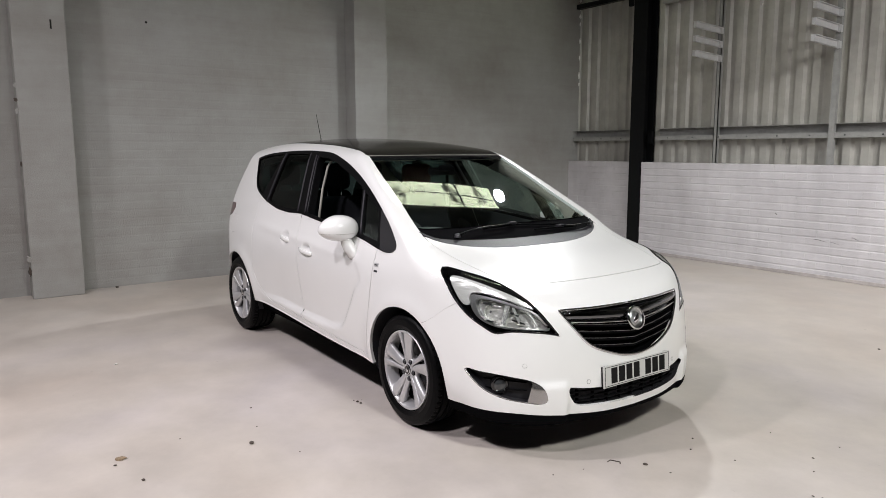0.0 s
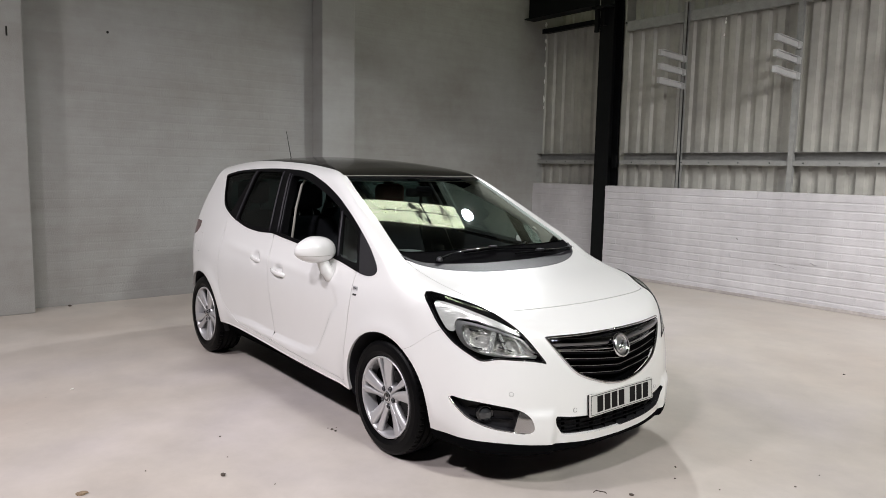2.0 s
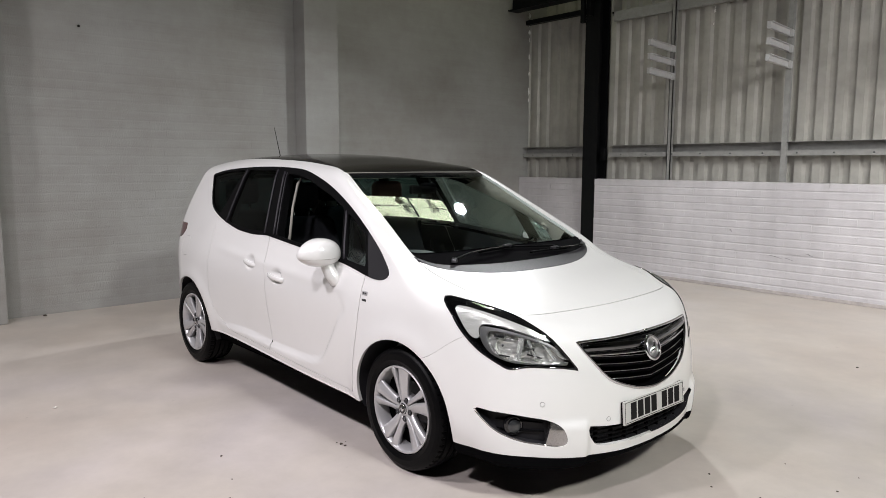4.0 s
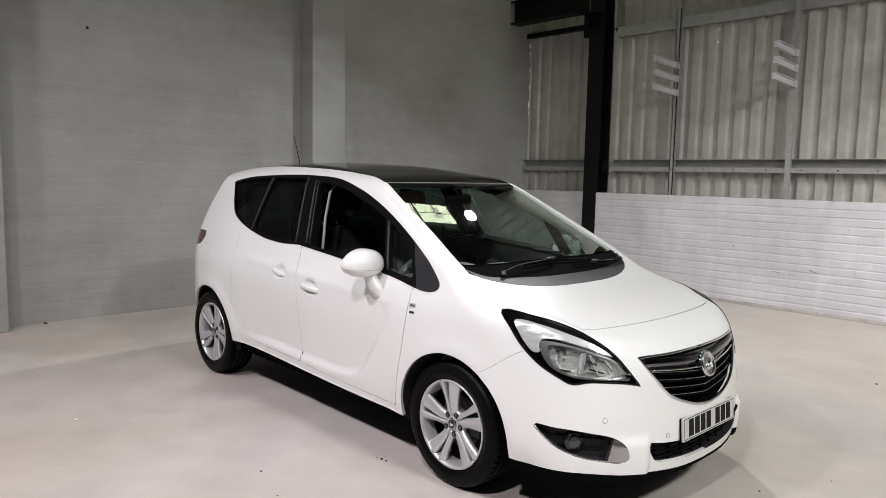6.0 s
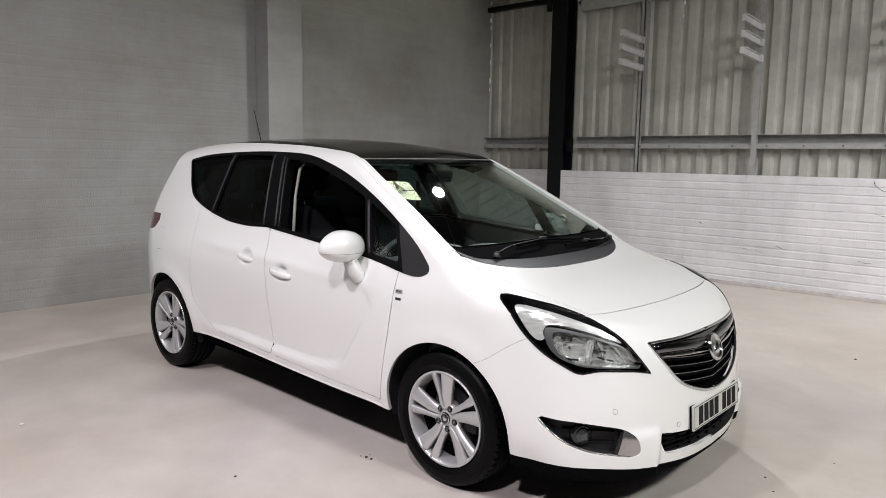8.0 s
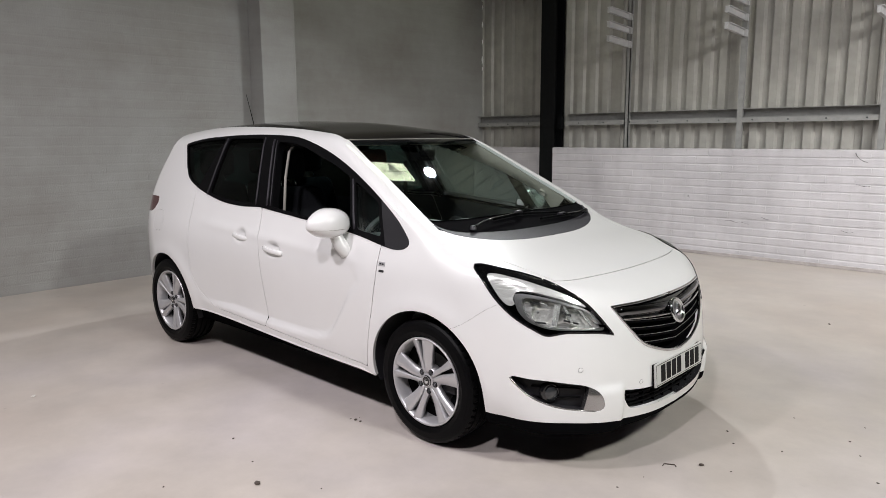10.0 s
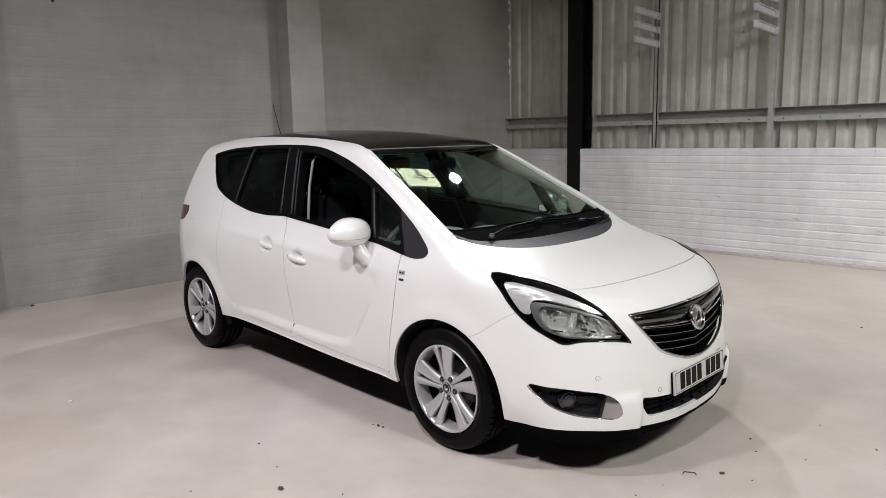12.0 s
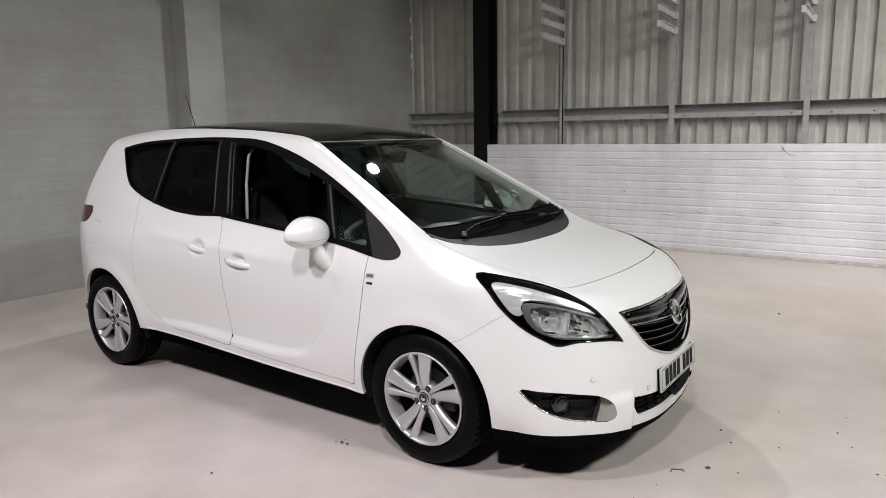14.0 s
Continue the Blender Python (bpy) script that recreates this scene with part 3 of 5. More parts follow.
class Sheet:
    """Points and faces that lie on the skin."""

    def __init__(self, v, f, more=()):
        self.v, self.q, self.p = np.asarray(v, float), np.asarray(f, int).reshape(-1, 4), list(more)

    def faces(self):
        return [tuple(q) for q in self.q.tolist()] + self.p

    def cut(self, field):
        """Splits the sheet along the zero line of a field into its negative and positive side."""
        val = np.asarray(field(self.v[:, 0], self.v[:, 1], self.v[:, 2]), float)
        val = np.where(np.abs(val) < 1e-6, 1e-6, val)
        neg = val < 0
        k = neg[self.q].sum(1)
        pa_, pb_, cache, fresh, base = [], [], {}, [], len(self.v)
        for face in [tuple(q) for q in self.q[(k > 0) & (k < 4)].tolist()] + self.p:
            s = [bool(neg[i]) for i in face]
            if all(s):
                pa_.append(face)
            elif not any(s):
                pb_.append(face)
            else:
                pa, pb = [], []
                for n, i in enumerate(face):
                    j = face[(n + 1) % len(face)]
                    (pa if s[n] else pb).append(i)
                    if s[n] != s[(n + 1) % len(face)]:
                        key = (min(i, j), max(i, j))
                        if key not in cache:
                            t = val[key[0]] / (val[key[0]] - val[key[1]])
                            cache[key] = base + len(fresh)
                            fresh.append(self.v[key[0]] + (self.v[key[1]] - self.v[key[0]]) * t)
                        pa.append(cache[key]), pb.append(cache[key])
                if len(pa) > 2:
                    pa_.append(tuple(pa))
                if len(pb) > 2:
                    pb_.append(tuple(pb))
        v = np.vstack([self.v, np.array(fresh)]) if fresh else self.v
        return Sheet(v, self.q[k == 4], pa_).tidy(), Sheet(v, self.q[k == 0], pb_).tidy()

    def split(self, field, gap):
        """The same with a joint of that half width left open."""
        a, rest = self.cut(lambda x, y, z: field(x, y, z) + gap)
        return a, rest.cut(lambda x, y, z: field(x, y, z) - gap)[1]

    def tidy(self):
        """Drops the points that no face uses."""
        keep = np.zeros(len(self.v), bool)
        keep[self.q.ravel()] = True
        for f in self.p:
            for i in f:
                keep[i] = True
        at = np.cumsum(keep) - 1
        return Sheet(self.v[keep], at[self.q], [tuple(int(at[i]) for i in f) for f in self.p])

    def moved(self, d):
        """A copy pushed outwards along the skin's normals."""
        s = self.tidy()
        return Sheet(s.v + normals(s.v) * d, s.q, s.p)

    def rim(self, depth, turn=None):
        """The strip that runs inwards from the sheet's edge."""
        s = self.tidy()
        count = set()
        for f in s.faces():
            for i, j in zip(f, f[1:] + f[:1]):
                count.add((i, j))
        edges = [e for e in count if (e[1], e[0]) not in count]
        edges.sort()
        ids = sorted({i for e in edges for i in e})
        at = {i: n for n, i in enumerate(ids)}
        top = s.v[ids]
        low = top - (normals(top) if turn is None else np.array(turn)) * depth
        n = len(ids)
        return Sheet(np.r_[top, low], [(at[j], at[i], at[i] + n, at[j] + n) for i, j in edges])

    def mesh(self, name, *more):
        v, f = [], []
        for s in (self.tidy(), *more):
            n = len(v)
            v += s.v.tolist()
            f += [tuple(i + n for i in q) for q in s.faces()]
        me = bpy.data.meshes.new(name)
        me.from_pydata(v, [], f)
        me.polygons.foreach_set("use_smooth", [True] * len(me.polygons))
        return me


pts, quads = grid_box(250, 96, 96, (-2.25, -1.0, 0.1), (2.45, 1.0, 1.75))
skin_sheet = Sheet(shrink(pts), quads)

car = tagged(new("car"), "white compact family car with black glass roof, driver window open", "car")


def panel(name, sheet, material, parent=None, depth=0.018, label="", lift=0.0):
    s = sheet.moved(lift) if lift else sheet.tidy()
    return part(name, s.mesh(name, s.rim(depth)) if depth else s.mesh(name), material, parent or car, label)


# outlines seen from the side (x, z)
GLASS_LINE = np.vstack([rings([(-1.345, 1.470), (-1.11, 1.506), (-0.80, 1.524), (-0.55, 1.531), (-0.295, 1.530), (0.016, 1.514), (0.28, 1.461), (0.49, 1.394), (0.69, 1.312), (0.88, 1.218), (1.067, 1.112), (1.165, 1.036), (1.198, 1.003)], 6, False),
                        rings([(1.20, 0.985), (1.175, 0.966), (1.116, 0.957), (1.02, 0.966), (0.713, 1.012), (-0.06, 1.078), (-0.16, 1.086), (-0.343, 1.080), (-0.45, 1.083), (-0.6, 1.094), (-0.8, 1.128), (-0.97, 1.168), (-1.10, 1.212), (-1.17, 1.255), (-1.25, 1.34)], 6, False)])
FRONT_GLASS = corners((-0.022, 1.096), (-0.163, 1.487), (0.0, 1.480), (0.15, 1.452), (0.307, 1.404), (0.47, 1.358), (0.63, 1.300), (0.752, 1.030), r=0.025)
QUARTER_GLASS = corners((0.80, 1.030), (0.683, 1.278), (0.915, 1.172), (0.995, 1.008), r=0.02)
REAR_GLASS = corners((-0.215, 1.108), (-0.342, 1.508), (-0.752, 1.508), (-0.79, 1.142), (-0.6, 1.117), (-0.40, 1.106), r=0.03)
LAST_GLASS = corners((-0.96, 1.180), (-0.80, 1.506), (-1.10, 1.490), (-1.325, 1.457), (-1.23, 1.33), (-1.155, 1.255), (-1.08, 1.215), r=0.02)
B_EDGE = [(-0.122, 1.09), (-0.075, 0.81), (-0.05, 0.42), (-0.047, 0.346)]
FRONT_DOOR = corners(*B_EDGE, (0.4, 0.322), (0.904, 0.305), (0.915, 0.345), (0.975, 0.64), (1.0, 0.8), (1.012, 0.985), (0.7, 1.03), (0.2, 1.075), r=0.014)
REAR_DOOR = corners(*B_EDGE, (-0.62, 0.372), (-0.70, 0.395), (-0.85, 0.462), (-0.932, 0.58), (-0.955, 0.80), (-0.985, 1.2), (-0.6, 1.12), (-0.3, 1.10), r=0.04)


def side(outline, lo=0.3):
    return lambda x, y, z: np.where(np.abs(y) > lo, inside(outline, x, z), 0.4)


def right(f):
    return lambda x, y, z: np.where(y < 0, f(x, y, z), 0.4)


def left(f):
    return lambda x, y, z: np.where(y > 0, f(x, y, z), 0.4)


# wheel arches
for hub in (HUB_F, HUB_R):
    _, skin_sheet = skin_sheet.cut(lambda x, y, z: np.where((np.abs(y) > 0.45), np.hypot(x - hub, (z - WHEEL) * np.where(z < WHEEL, 0.6, 1.0)) - 0.362, 0.4))

# windscreen, roof glass and cowl, seen from above
screen_low = spline((0.0, 1.397), (0.15, 1.395), (0.40, 1.370), (0.56, 1.336), (0.64, 1.296), (0.70, 1.225), (0.8, 1.06))
glass_low = spline((0.0, 1.252), (0.25, 1.249), (0.45, 1.242), (0.60, 1.228), (0.70, 1.190), (0.8, 1.05))
cowl_low = spline((0.0, 1.502), (0.15, 1.499), (0.3, 1.482), (0.42, 1.452), (0.52, 1.412), (0.60, 1.365), (0.66, 1.310), (0.70, 1.24), (0.73, 1.17))
screen_edge = spline((0.3, 0.536), (0.45, 0.558), (0.62, 0.590), (0.8, 0.617), (0.97, 0.642), (1.17, 0.680), (1.3, 0.694))
roof_edge = spline((-1.6, 0.44), (-1.0, 0.485), (-0.4, 0.512), (0.1, 0.535), (0.45, 0.568))


def above(f):
    return lambda x, y, z: np.where(z > 0.93, f(x, np.abs(y)), 0.4)


screen, skin_sheet = skin_sheet.cut(above(lambda x, y: np.maximum.reduce([x - screen_low(y), y - screen_edge(x), 0.4535 - 0.06 * y * y - x])))
roof_glass, skin_sheet = skin_sheet.split(above(lambda x, y: np.maximum.reduce([x - 0.452 + 0.06 * y * y, y - roof_edge(x), -1.32 - x])), 0.003)
cowl, skin_sheet = skin_sheet.cut(above(lambda x, y: np.maximum.reduce([x - cowl_low(y), screen_low(y) - 0.001 - x, y - 0.70])))
bonnet_front = spline((0.0, 1.968), (0.2, 1.962), (0.4, 1.948), (0.54, 1.928), (0.62, 1.895), (0.7, 1.82))
bonnet_edge = spline((1.1, 0.70), (1.3, 0.69), (1.5, 0.672), (1.7, 0.645), (1.9, 0.60), (2.1, 0.55))
bonnet, skin_sheet = skin_sheet.split(lambda x, y, z: np.where(z > 0.7, np.maximum.reduce([x - bonnet_front(np.abs(y)), np.abs(y) - bonnet_edge(x), cowl_low(np.abs(y)) - x]), 0.4), 0.0025)

# lamps and openings of the nose; u runs round the corner of the car
HEADLAMP = rings([(0.572, 0.932), (0.72, 0.916), (0.86, 0.882), (0.955, 0.845), (1.06, 0.776), (1.172, 0.648), (1.165, 0.642), (1.095, 0.654), (0.96, 0.661), (0.876, 0.648), (0.82, 0.670), (0.73, 0.722), (0.655, 0.793), (0.608, 0.862)], 7)
FOG = rings([(0.711, 0.451), (0.80, 0.450), (0.875, 0.446), (0.96, 0.437), (1.045, 0.423), (1.112, 0.388), (1.136, 0.335), (1.125, 0.310), (1.08, 0.303), (1.02, 0.310), (0.95, 0.317), (0.87, 0.336), (0.79, 0.373)], 7)
GRILLE = rings([(0.0, 0.747), (0.25, 0.750), (0.43, 0.754), (0.446, 0.742), (0.39, 0.660), (0.305, 0.573), (0.16, 0.515), (0.06, 0.495), (0.0, 0.491),
                (-0.06, 0.495), (-0.16, 0.515), (-0.305, 0.573), (-0.39, 0.660), (-0.446, 0.742), (-0.43, 0.754), (-0.25, 0.750)], 6)
INTAKE = rings([(0.0, 0.350), (0.3, 0.360), (0.432, 0.376), (0.445, 0.364), (0.418, 0.312), (0.385, 0.280), (0.3, 0.267), (0.0, 0.256),
                (-0.3, 0.267), (-0.385, 0.280), (-0.418, 0.312), (-0.445, 0.364), (-0.432, 0.376), (-0.3, 0.360)], 6)


def corner(outline):
    return lambda x, y, z: np.where(x > 1.3, inside(outline, (x - np.abs(y)) * 0.70711, z), 0.4)


def nose_on(outline):
    return lambda x, y, z: np.where(x > 1.8, inside(outline, y, z), 0.4)


lamps_in, skin_sheet = skin_sheet.split(corner(HEADLAMP), 0.002)
fogs_in, skin_sheet = skin_sheet.cut(corner(FOG))
grille_in, skin_sheet = skin_sheet.cut(nose_on(GRILLE))
intake_in, skin_sheet = skin_sheet.cut(nose_on(INTAKE))

# side glass, doors
dlo, skin_sheet = skin_sheet.cut(side(GLASS_LINE, 0.4))
front_doors, skin_sheet = skin_sheet.split(side(FRONT_DOOR, 0.6), 0.0021)
rear_doors, skin_sheet = skin_sheet.split(side(REAR_DOOR, 0.6), 0.0021)

# tail: rear screen, tail lamps
rear_screen, skin_sheet = skin_sheet.cut(lambda x, y, z: np.where(x < -1.7, np.maximum.reduce([np.abs(y) - 0.55, 1.08 - z, z - 1.44]), 0.4))
tails_in, skin_sheet = skin_sheet.cut(lambda x, y, z: np.where(x < -1.5, inside(corners((0.50, 1.09), (0.56, 0.95), (0.95, 0.965), (0.95, 1.08), r=0.03), np.maximum(np.abs(y) + 0.35 * (x + 2.0), 0.56 + (x + 1.67) * 3), z), 0.4))
fuel_flap, skin_sheet = skin_sheet.split(right(side(rings([(-1.52, 0.98), (-1.40, 0.98), (-1.38, 0.91), (-1.40, 0.845), (-1.52, 0.845), (-1.54, 0.91)], 5), 0.5)), 0.0009)

# bumper and black valance
bumper_line = spline((1.4, 0.60), (1.55, 0.645), (1.70, 0.745), (1.8, 0.80), (1.9, 0.86), (2.5, 0.86))
bumper, skin_sheet = skin_sheet.split(lambda x, y, z: np.maximum(np.maximum(1.40 - x, z - bumper_line(x)), 0 * x - 0.3), 0.0007)
valance_line = spline((0.0, 0.216), (0.25, 0.224), (0.45, 0.240), (0.65, 0.252), (0.85, 0.250))
valance, bumper = bumper.cut(lambda x, y, z: z - valance_line(np.abs(y)))
sill_line = spline((-2.2, 0.30), (-1.2, 0.31), (-0.8, 0.325), (-0.517, 0.320), (0.127, 0.289), (0.656, 0.271), (1.0, 0.266), (2.0, 0.26))
sills, skin_sheet = skin_sheet.cut(lambda x, y, z: z - sill_line(x))

panel("body_shell", skin_sheet, WHITE)
panel("bonnet", bonnet, WHITE)
panel("front_bumper", bumper, WHITE)
panel("valance", valance, TRAY, label="black plastic lower valance")
# coloured black to merge with the shadow under the sill
panel("underbody", sills, TRAY, label="underbody and sill edge, black for the shade below the sill", lift=-0.05)
panel("cowl_panel", cowl, COWL, label="matt grey plastic scuttle panel")
tray, screen = screen.cut(above(lambda x, y: glass_low(y) - x))
part("scuttle_tray", tray.moved(-0.005).mesh("scuttle_tray", tray.rim(0.012)), TRAY, car, "black wiper tray under the windscreen")
header, screen = screen.cut(above(lambda x, y: x - 0.492 + 0.07 * y * y))
panel("header_band", header, GLOSS_BLACK, label="black band along the top of the windscreen")
panel("windscreen", screen, SCREEN, depth=0, label="laminated windscreen").visible_shadow = False
panel("roof_glass", roof_glass, ROOF_GLASS, label="black panoramic roof glass")
panel("rear_screen", rear_screen, PRIVACY, depth=0, label="dark rear screen")
panel("fuel_flap", fuel_flap, WHITE)


# ---- helpers to set things on the skin ----
def meets(p0, p1):
    """Where the ways from inner points to outer ones leave the skin, and the normals there."""
    p0, p1 = np.array(p0, float), np.array(p1, float)
    a, b = np.zeros(len(p0)), np.ones(len(p0))
    for _ in range(18):
        m = (a + b) / 2
        out = skin(p0 + (p1 - p0) * m[:, None]) > 0
        a, b = np.where(out, a, m), np.where(out, m, b)
    p = p0 + (p1 - p0) * b[:, None]
    return [(Vector(q), Vector(n)) for q, n in zip(p.tolist(), normals(p).tolist())]


def on_side(x, z, s=-1):
    return meets([(x, 0.2 * s, z)], [(x, 1.2 * s, z)])[0]


def nose_line(pairs):
    return meets([(1.0, y, z) for y, z in pairs], [(2.6, y, z) for y, z in pairs])


def on_nose(y, z):
    return nose_line([(y, z)])[0]


def meets_side(pairs, s):
    return meets([(x, 0.2 * s, z) for x, z in pairs], [(x, 1.2 * s, z) for x, z in pairs])


def corner_line(pairs, s=-1):
    return meets([(u * 1.41421 + 0.05, 0.05 * s, z) for u, z in pairs], [(u * 1.41421 + 1.2, 1.2 * s, z) for u, z in pairs])


def on_corner(u, z, s=-1):
    return corner_line([(u, z)], s)[0]


def top_line(pairs):
    return meets([(x, y, 0.8) for x, y in pairs], [(x, y, 2.0) for x, y in pairs])


def on_top(x, y):
    return top_line([(x, y)])[0]


def tube(points, r, n=8, flat=1.0, caps=True, up=(0, 0, 1)):
    """A round or flattened bar along points."""
    bm, rows_ = bmesh.new(), []
    pts_ = [Vector(p) for p in points]
    for i, p in enumerate(pts_):
        d = (pts_[min(i + 1, len(pts_) - 1)] - pts_[max(i - 1, 0)]).normalized()
        a = d.cross(Vector(up))
        a = a.normalized() if a.length > 1e-4 else d.orthogonal().normalized()
        b = a.cross(d)
        ri = r[i] if isinstance(r, (list, tuple)) else r
        rows_.append([bm.verts.new(p + a * (math.cos(2 * math.pi * k / n) * ri) + b * (math.sin(2 * math.pi * k / n) * ri * flat)) for k in range(n)])
    for q, s in zip(rows_, rows_[1:]):
        for k in range(n):
            bm.faces.new((q[k], q[(k + 1) % n], s[(k + 1) % n], s[k]))
    if caps:
        bm.faces.new(rows_[0][::-1]), bm.faces.new(rows_[-1])
    bmesh.ops.recalc_face_normals(bm, faces=bm.faces[:])
    return bm


def blob(centre, radii, seg=24, shape=None):
    """A rounded body; shape bends its points."""
    bm = bmesh.new()
    bmesh.ops.create_uvsphere(bm, u_segments=seg, v_segments=seg // 2 + 2, radius=1)
    for v in bm.verts:
        c = shape(v.co) if shape else v.co
        v.co = Vector([centre[i] + c[i] * radii[i] for i in range(3)])
    return bm


def soft_box(lo, hi, r, seg=3, bend=None, cuts=0):
    """A cushion-like box with well rounded edges."""
    bm = bmesh.new()
    box(bm, lo, hi)
    if cuts:
        bmesh.ops.subdivide_edges(bm, edges=bm.edges[:], cuts=cuts, use_grid_fill=True)
    else:
        bmesh.ops.bevel(bm, geom=bm.edges[:], offset=r, segments=seg, affect="EDGES", profile=0.5)
    if bend:
        for v in bm.verts:
            v.co = bend(v.co)
    return bm


def disc_on(name, spot, normal, r, thick, material, parent, n=32, label=""):
    """A flat round thing laid on the skin."""
    ob = part(name, lathe([(0.0, thick), (r * 0.9, thick), (r, thick * 0.6), (r, -0.004), (0, -0.004)], n, "z"), material, parent, label, True)
    ob.matrix_local = Matrix.Translation(spot) @ Vector(normal).to_track_quat("Z", "Y").to_matrix().to_4x4()
    return ob


# ---- doors with their glass ----
for label, pick in (("right", lambda x, y, z: y), ("left", lambda x, y, z: -y)):
    front, rear = front_doors.cut(pick)[0], rear_doors.cut(pick)[0]
    fd, rd = panel("front_door", front, WHITE, depth=0.03), panel("rear_door", rear, WHITE, depth=0.03)
    frame_sheet = dlo.cut(pick)[0]
    front_pane, frame_sheet = frame_sheet.cut(side(FRONT_GLASS))
    quarter_pane, frame_sheet = frame_sheet.cut(side(QUARTER_GLASS))
    rear_pane, frame_sheet = frame_sheet.cut(side(REAR_GLASS))
    last_pane, frame_sheet = frame_sheet.cut(side(LAST_GLASS))
    s = -1 if label == "right" else 1
    belt = [(x, 0.0) for x in np.linspace(-0.05, 0.98, 14)]
    belt = meets_side([(x, 1.072 - 0.078 * max(x, 0) - 0.012 * max(x - 0.7, 0)) for x, _ in belt], s)
    part("window_seal", tube([p - n * 0.030 - Vector((0, 0, 0.012)) for p, n in belt], 0.020, 8), TRIM, fd, "black rubber window seal", True)
    sail, frame_sheet = frame_sheet.cut(lambda x, y, z: np.where((x > 0.88) & (z < 1.19), 0.940 + (1.172 - z) * 0.49 - x, 0.4))
    panel("mirror_sail", sail, DARK_PLASTIC, fd, depth=0.05, label="grained dark grey plastic corner panel", lift=0.004)
    panel("window_frame", frame_sheet, TRIM, depth=0.05, label="satin black window surround", lift=0.003)
    panel("quarter_window", quarter_pane, CLEAR, depth=0, lift=-0.006).visible_shadow = False
    panel("rear_window", rear_pane, PRIVACY, rd, depth=0, lift=-0.006, label="dark privacy glass")
    panel("rear_quarter_window", last_pane, PRIVACY, depth=0, lift=-0.006, label="dark privacy glass")
    if label == "left":
        panel("front_window", front_pane, CLEAR, fd, depth=0, lift=-0.008).visible_shadow = False

# ---- wheels ----
def wheel(x, s, turn):
    """Alloy wheel with five pairs of spokes, tyre, brake disc; s is the car's side."""
    ob = new("wheel")
    ob.parent = car
    prof = [(0.224, 0.085), (0.232, 0.104), (0.255, 0.1125), (0.285, 0.110), (0.300, 0.103), (0.309, 0.094), (0.314, 0.082),
            (0.3155, 0.066), (0.308, 0.064), (0.308, 0.056), (0.317, 0.054), (0.3175, 0.026), (0.309, 0.024), (0.309, 0.014), (0.318, 0.012), (0.318, 0.0)]
    prof = prof + [(r, -y) for r, y in prof[-2::-1]]
    m = len(prof)
    shoulder = set(list(range(6, 9)) + list(range(m - 9, m - 6)))
    part("tyre", lathe(prof, 216, "y", lambda k, j: -0.006 if j in shoulder and k % 4 == 0 else 0.0), RUBBER, ob, "black road tyre with worn tread")
    f = -1.0  # outer face towards -y before the wheel is turned to its side
    rim = [(0.2245, 0.098 * f), (0.2235, 0.104 * f), (0.219, 0.105 * f), (0.213, 0.100 * f), (0.207, 0.088 * f), (0.201, 0.05 * f), (0.196, 0.0), (0.20, 0.08), (0.222, 0.10)]
    part("rim", lathe(rim, 96), ALLOY, ob, "silver alloy rim", True)
    for i in range(5):
        a0 = radians(turn + 72 * i)
        for sd in (-1, 1):
            bm = bmesh.new()
            rows_ = []
            for q in np.linspace(0, 1, 13):
                r = 0.040 + q * 0.176
                slot = sd * (0.0022 + 0.0125 * max(0.0, (q - 0.32) / 0.68)) + 0.010 * math.sin(q * math.pi) * (1 - q)
                flare = 0.068 * q**1.25 if sd < 0 else 0.028 * q**1.6
                edge_ = sd * (0.033 - 0.003 * math.sin(q * math.pi) + flare + 0.016 * max(0.25 - q, 0))
                y = f * (0.082 + 0.004 * math.sin(q * math.pi) + 0.019 * q * q)
                # a ridge along the slot, the broad face falling away to the outer edge
                w = edge_ - slot
                row = [(slot, y + 0.004), (slot + w * 0.10, y - 0.003), (slot + w * 0.34, y - 0.001), (slot + w * 0.92, y + 0.006), (edge_, y + 0.011),
                       (slot + w * 0.85, y + 0.036), (slot + w * 0.05, y + 0.036)]
                rows_.append([bm.verts.new((r * math.cos(a0) - t * math.sin(a0), yy, r * math.sin(a0) + t * math.cos(a0))) for t, yy in row])
            for p, c in zip(rows_, rows_[1:]):
                for k in range(7):
                    bm.faces.new((p[k], p[(k + 1) % 7], c[(k + 1) % 7], c[k]))
            bm.faces.new(rows_[0]), bm.faces.new(rows_[-1][::-1])
            bmesh.ops.recalc_face_normals(bm, faces=bm.faces[:])
            bmesh.ops.bevel(bm, geom=[e for e in bm.edges if e.calc_face_angle(0) > 0.6], offset=0.0015, segments=2, affect="EDGES")
            part("spoke", bm, ALLOY, ob, "", True)
    part("hub", lathe([(0.0, 0.084 * f), (0.034, 0.084 * f), (0.036, 0.081 * f), (0.066, 0.080 * f), (0.073, 0.072 * f), (0.075, 0.03 * f), (0.0, 0.03 * f)], 48), ALLOY, ob, "", True)
    cap = part("hub_cap", lathe([(0.0, 0.091 * f), (0.020, 0.0905 * f), (0.027, 0.088 * f), (0.0295, 0.083 * f), (0.0295, 0.07 * f), (0.0, 0.07 * f)], 40), GLOSS_BLACK, ob, "dark hub cap with chrome ring", True)
    part("ring", lathe([(0.023, 0.0905 * f), (0.025, 0.0915 * f), (0.027, 0.0895 * f), (0.025, 0.086 * f)], 40), CHROME, cap, "", True)
    part("mark", lathe([(0.0, 0.0935 * f), (0.011, 0.093 * f), (0.013, 0.089 * f)], 20), CHROME, cap, "", True)
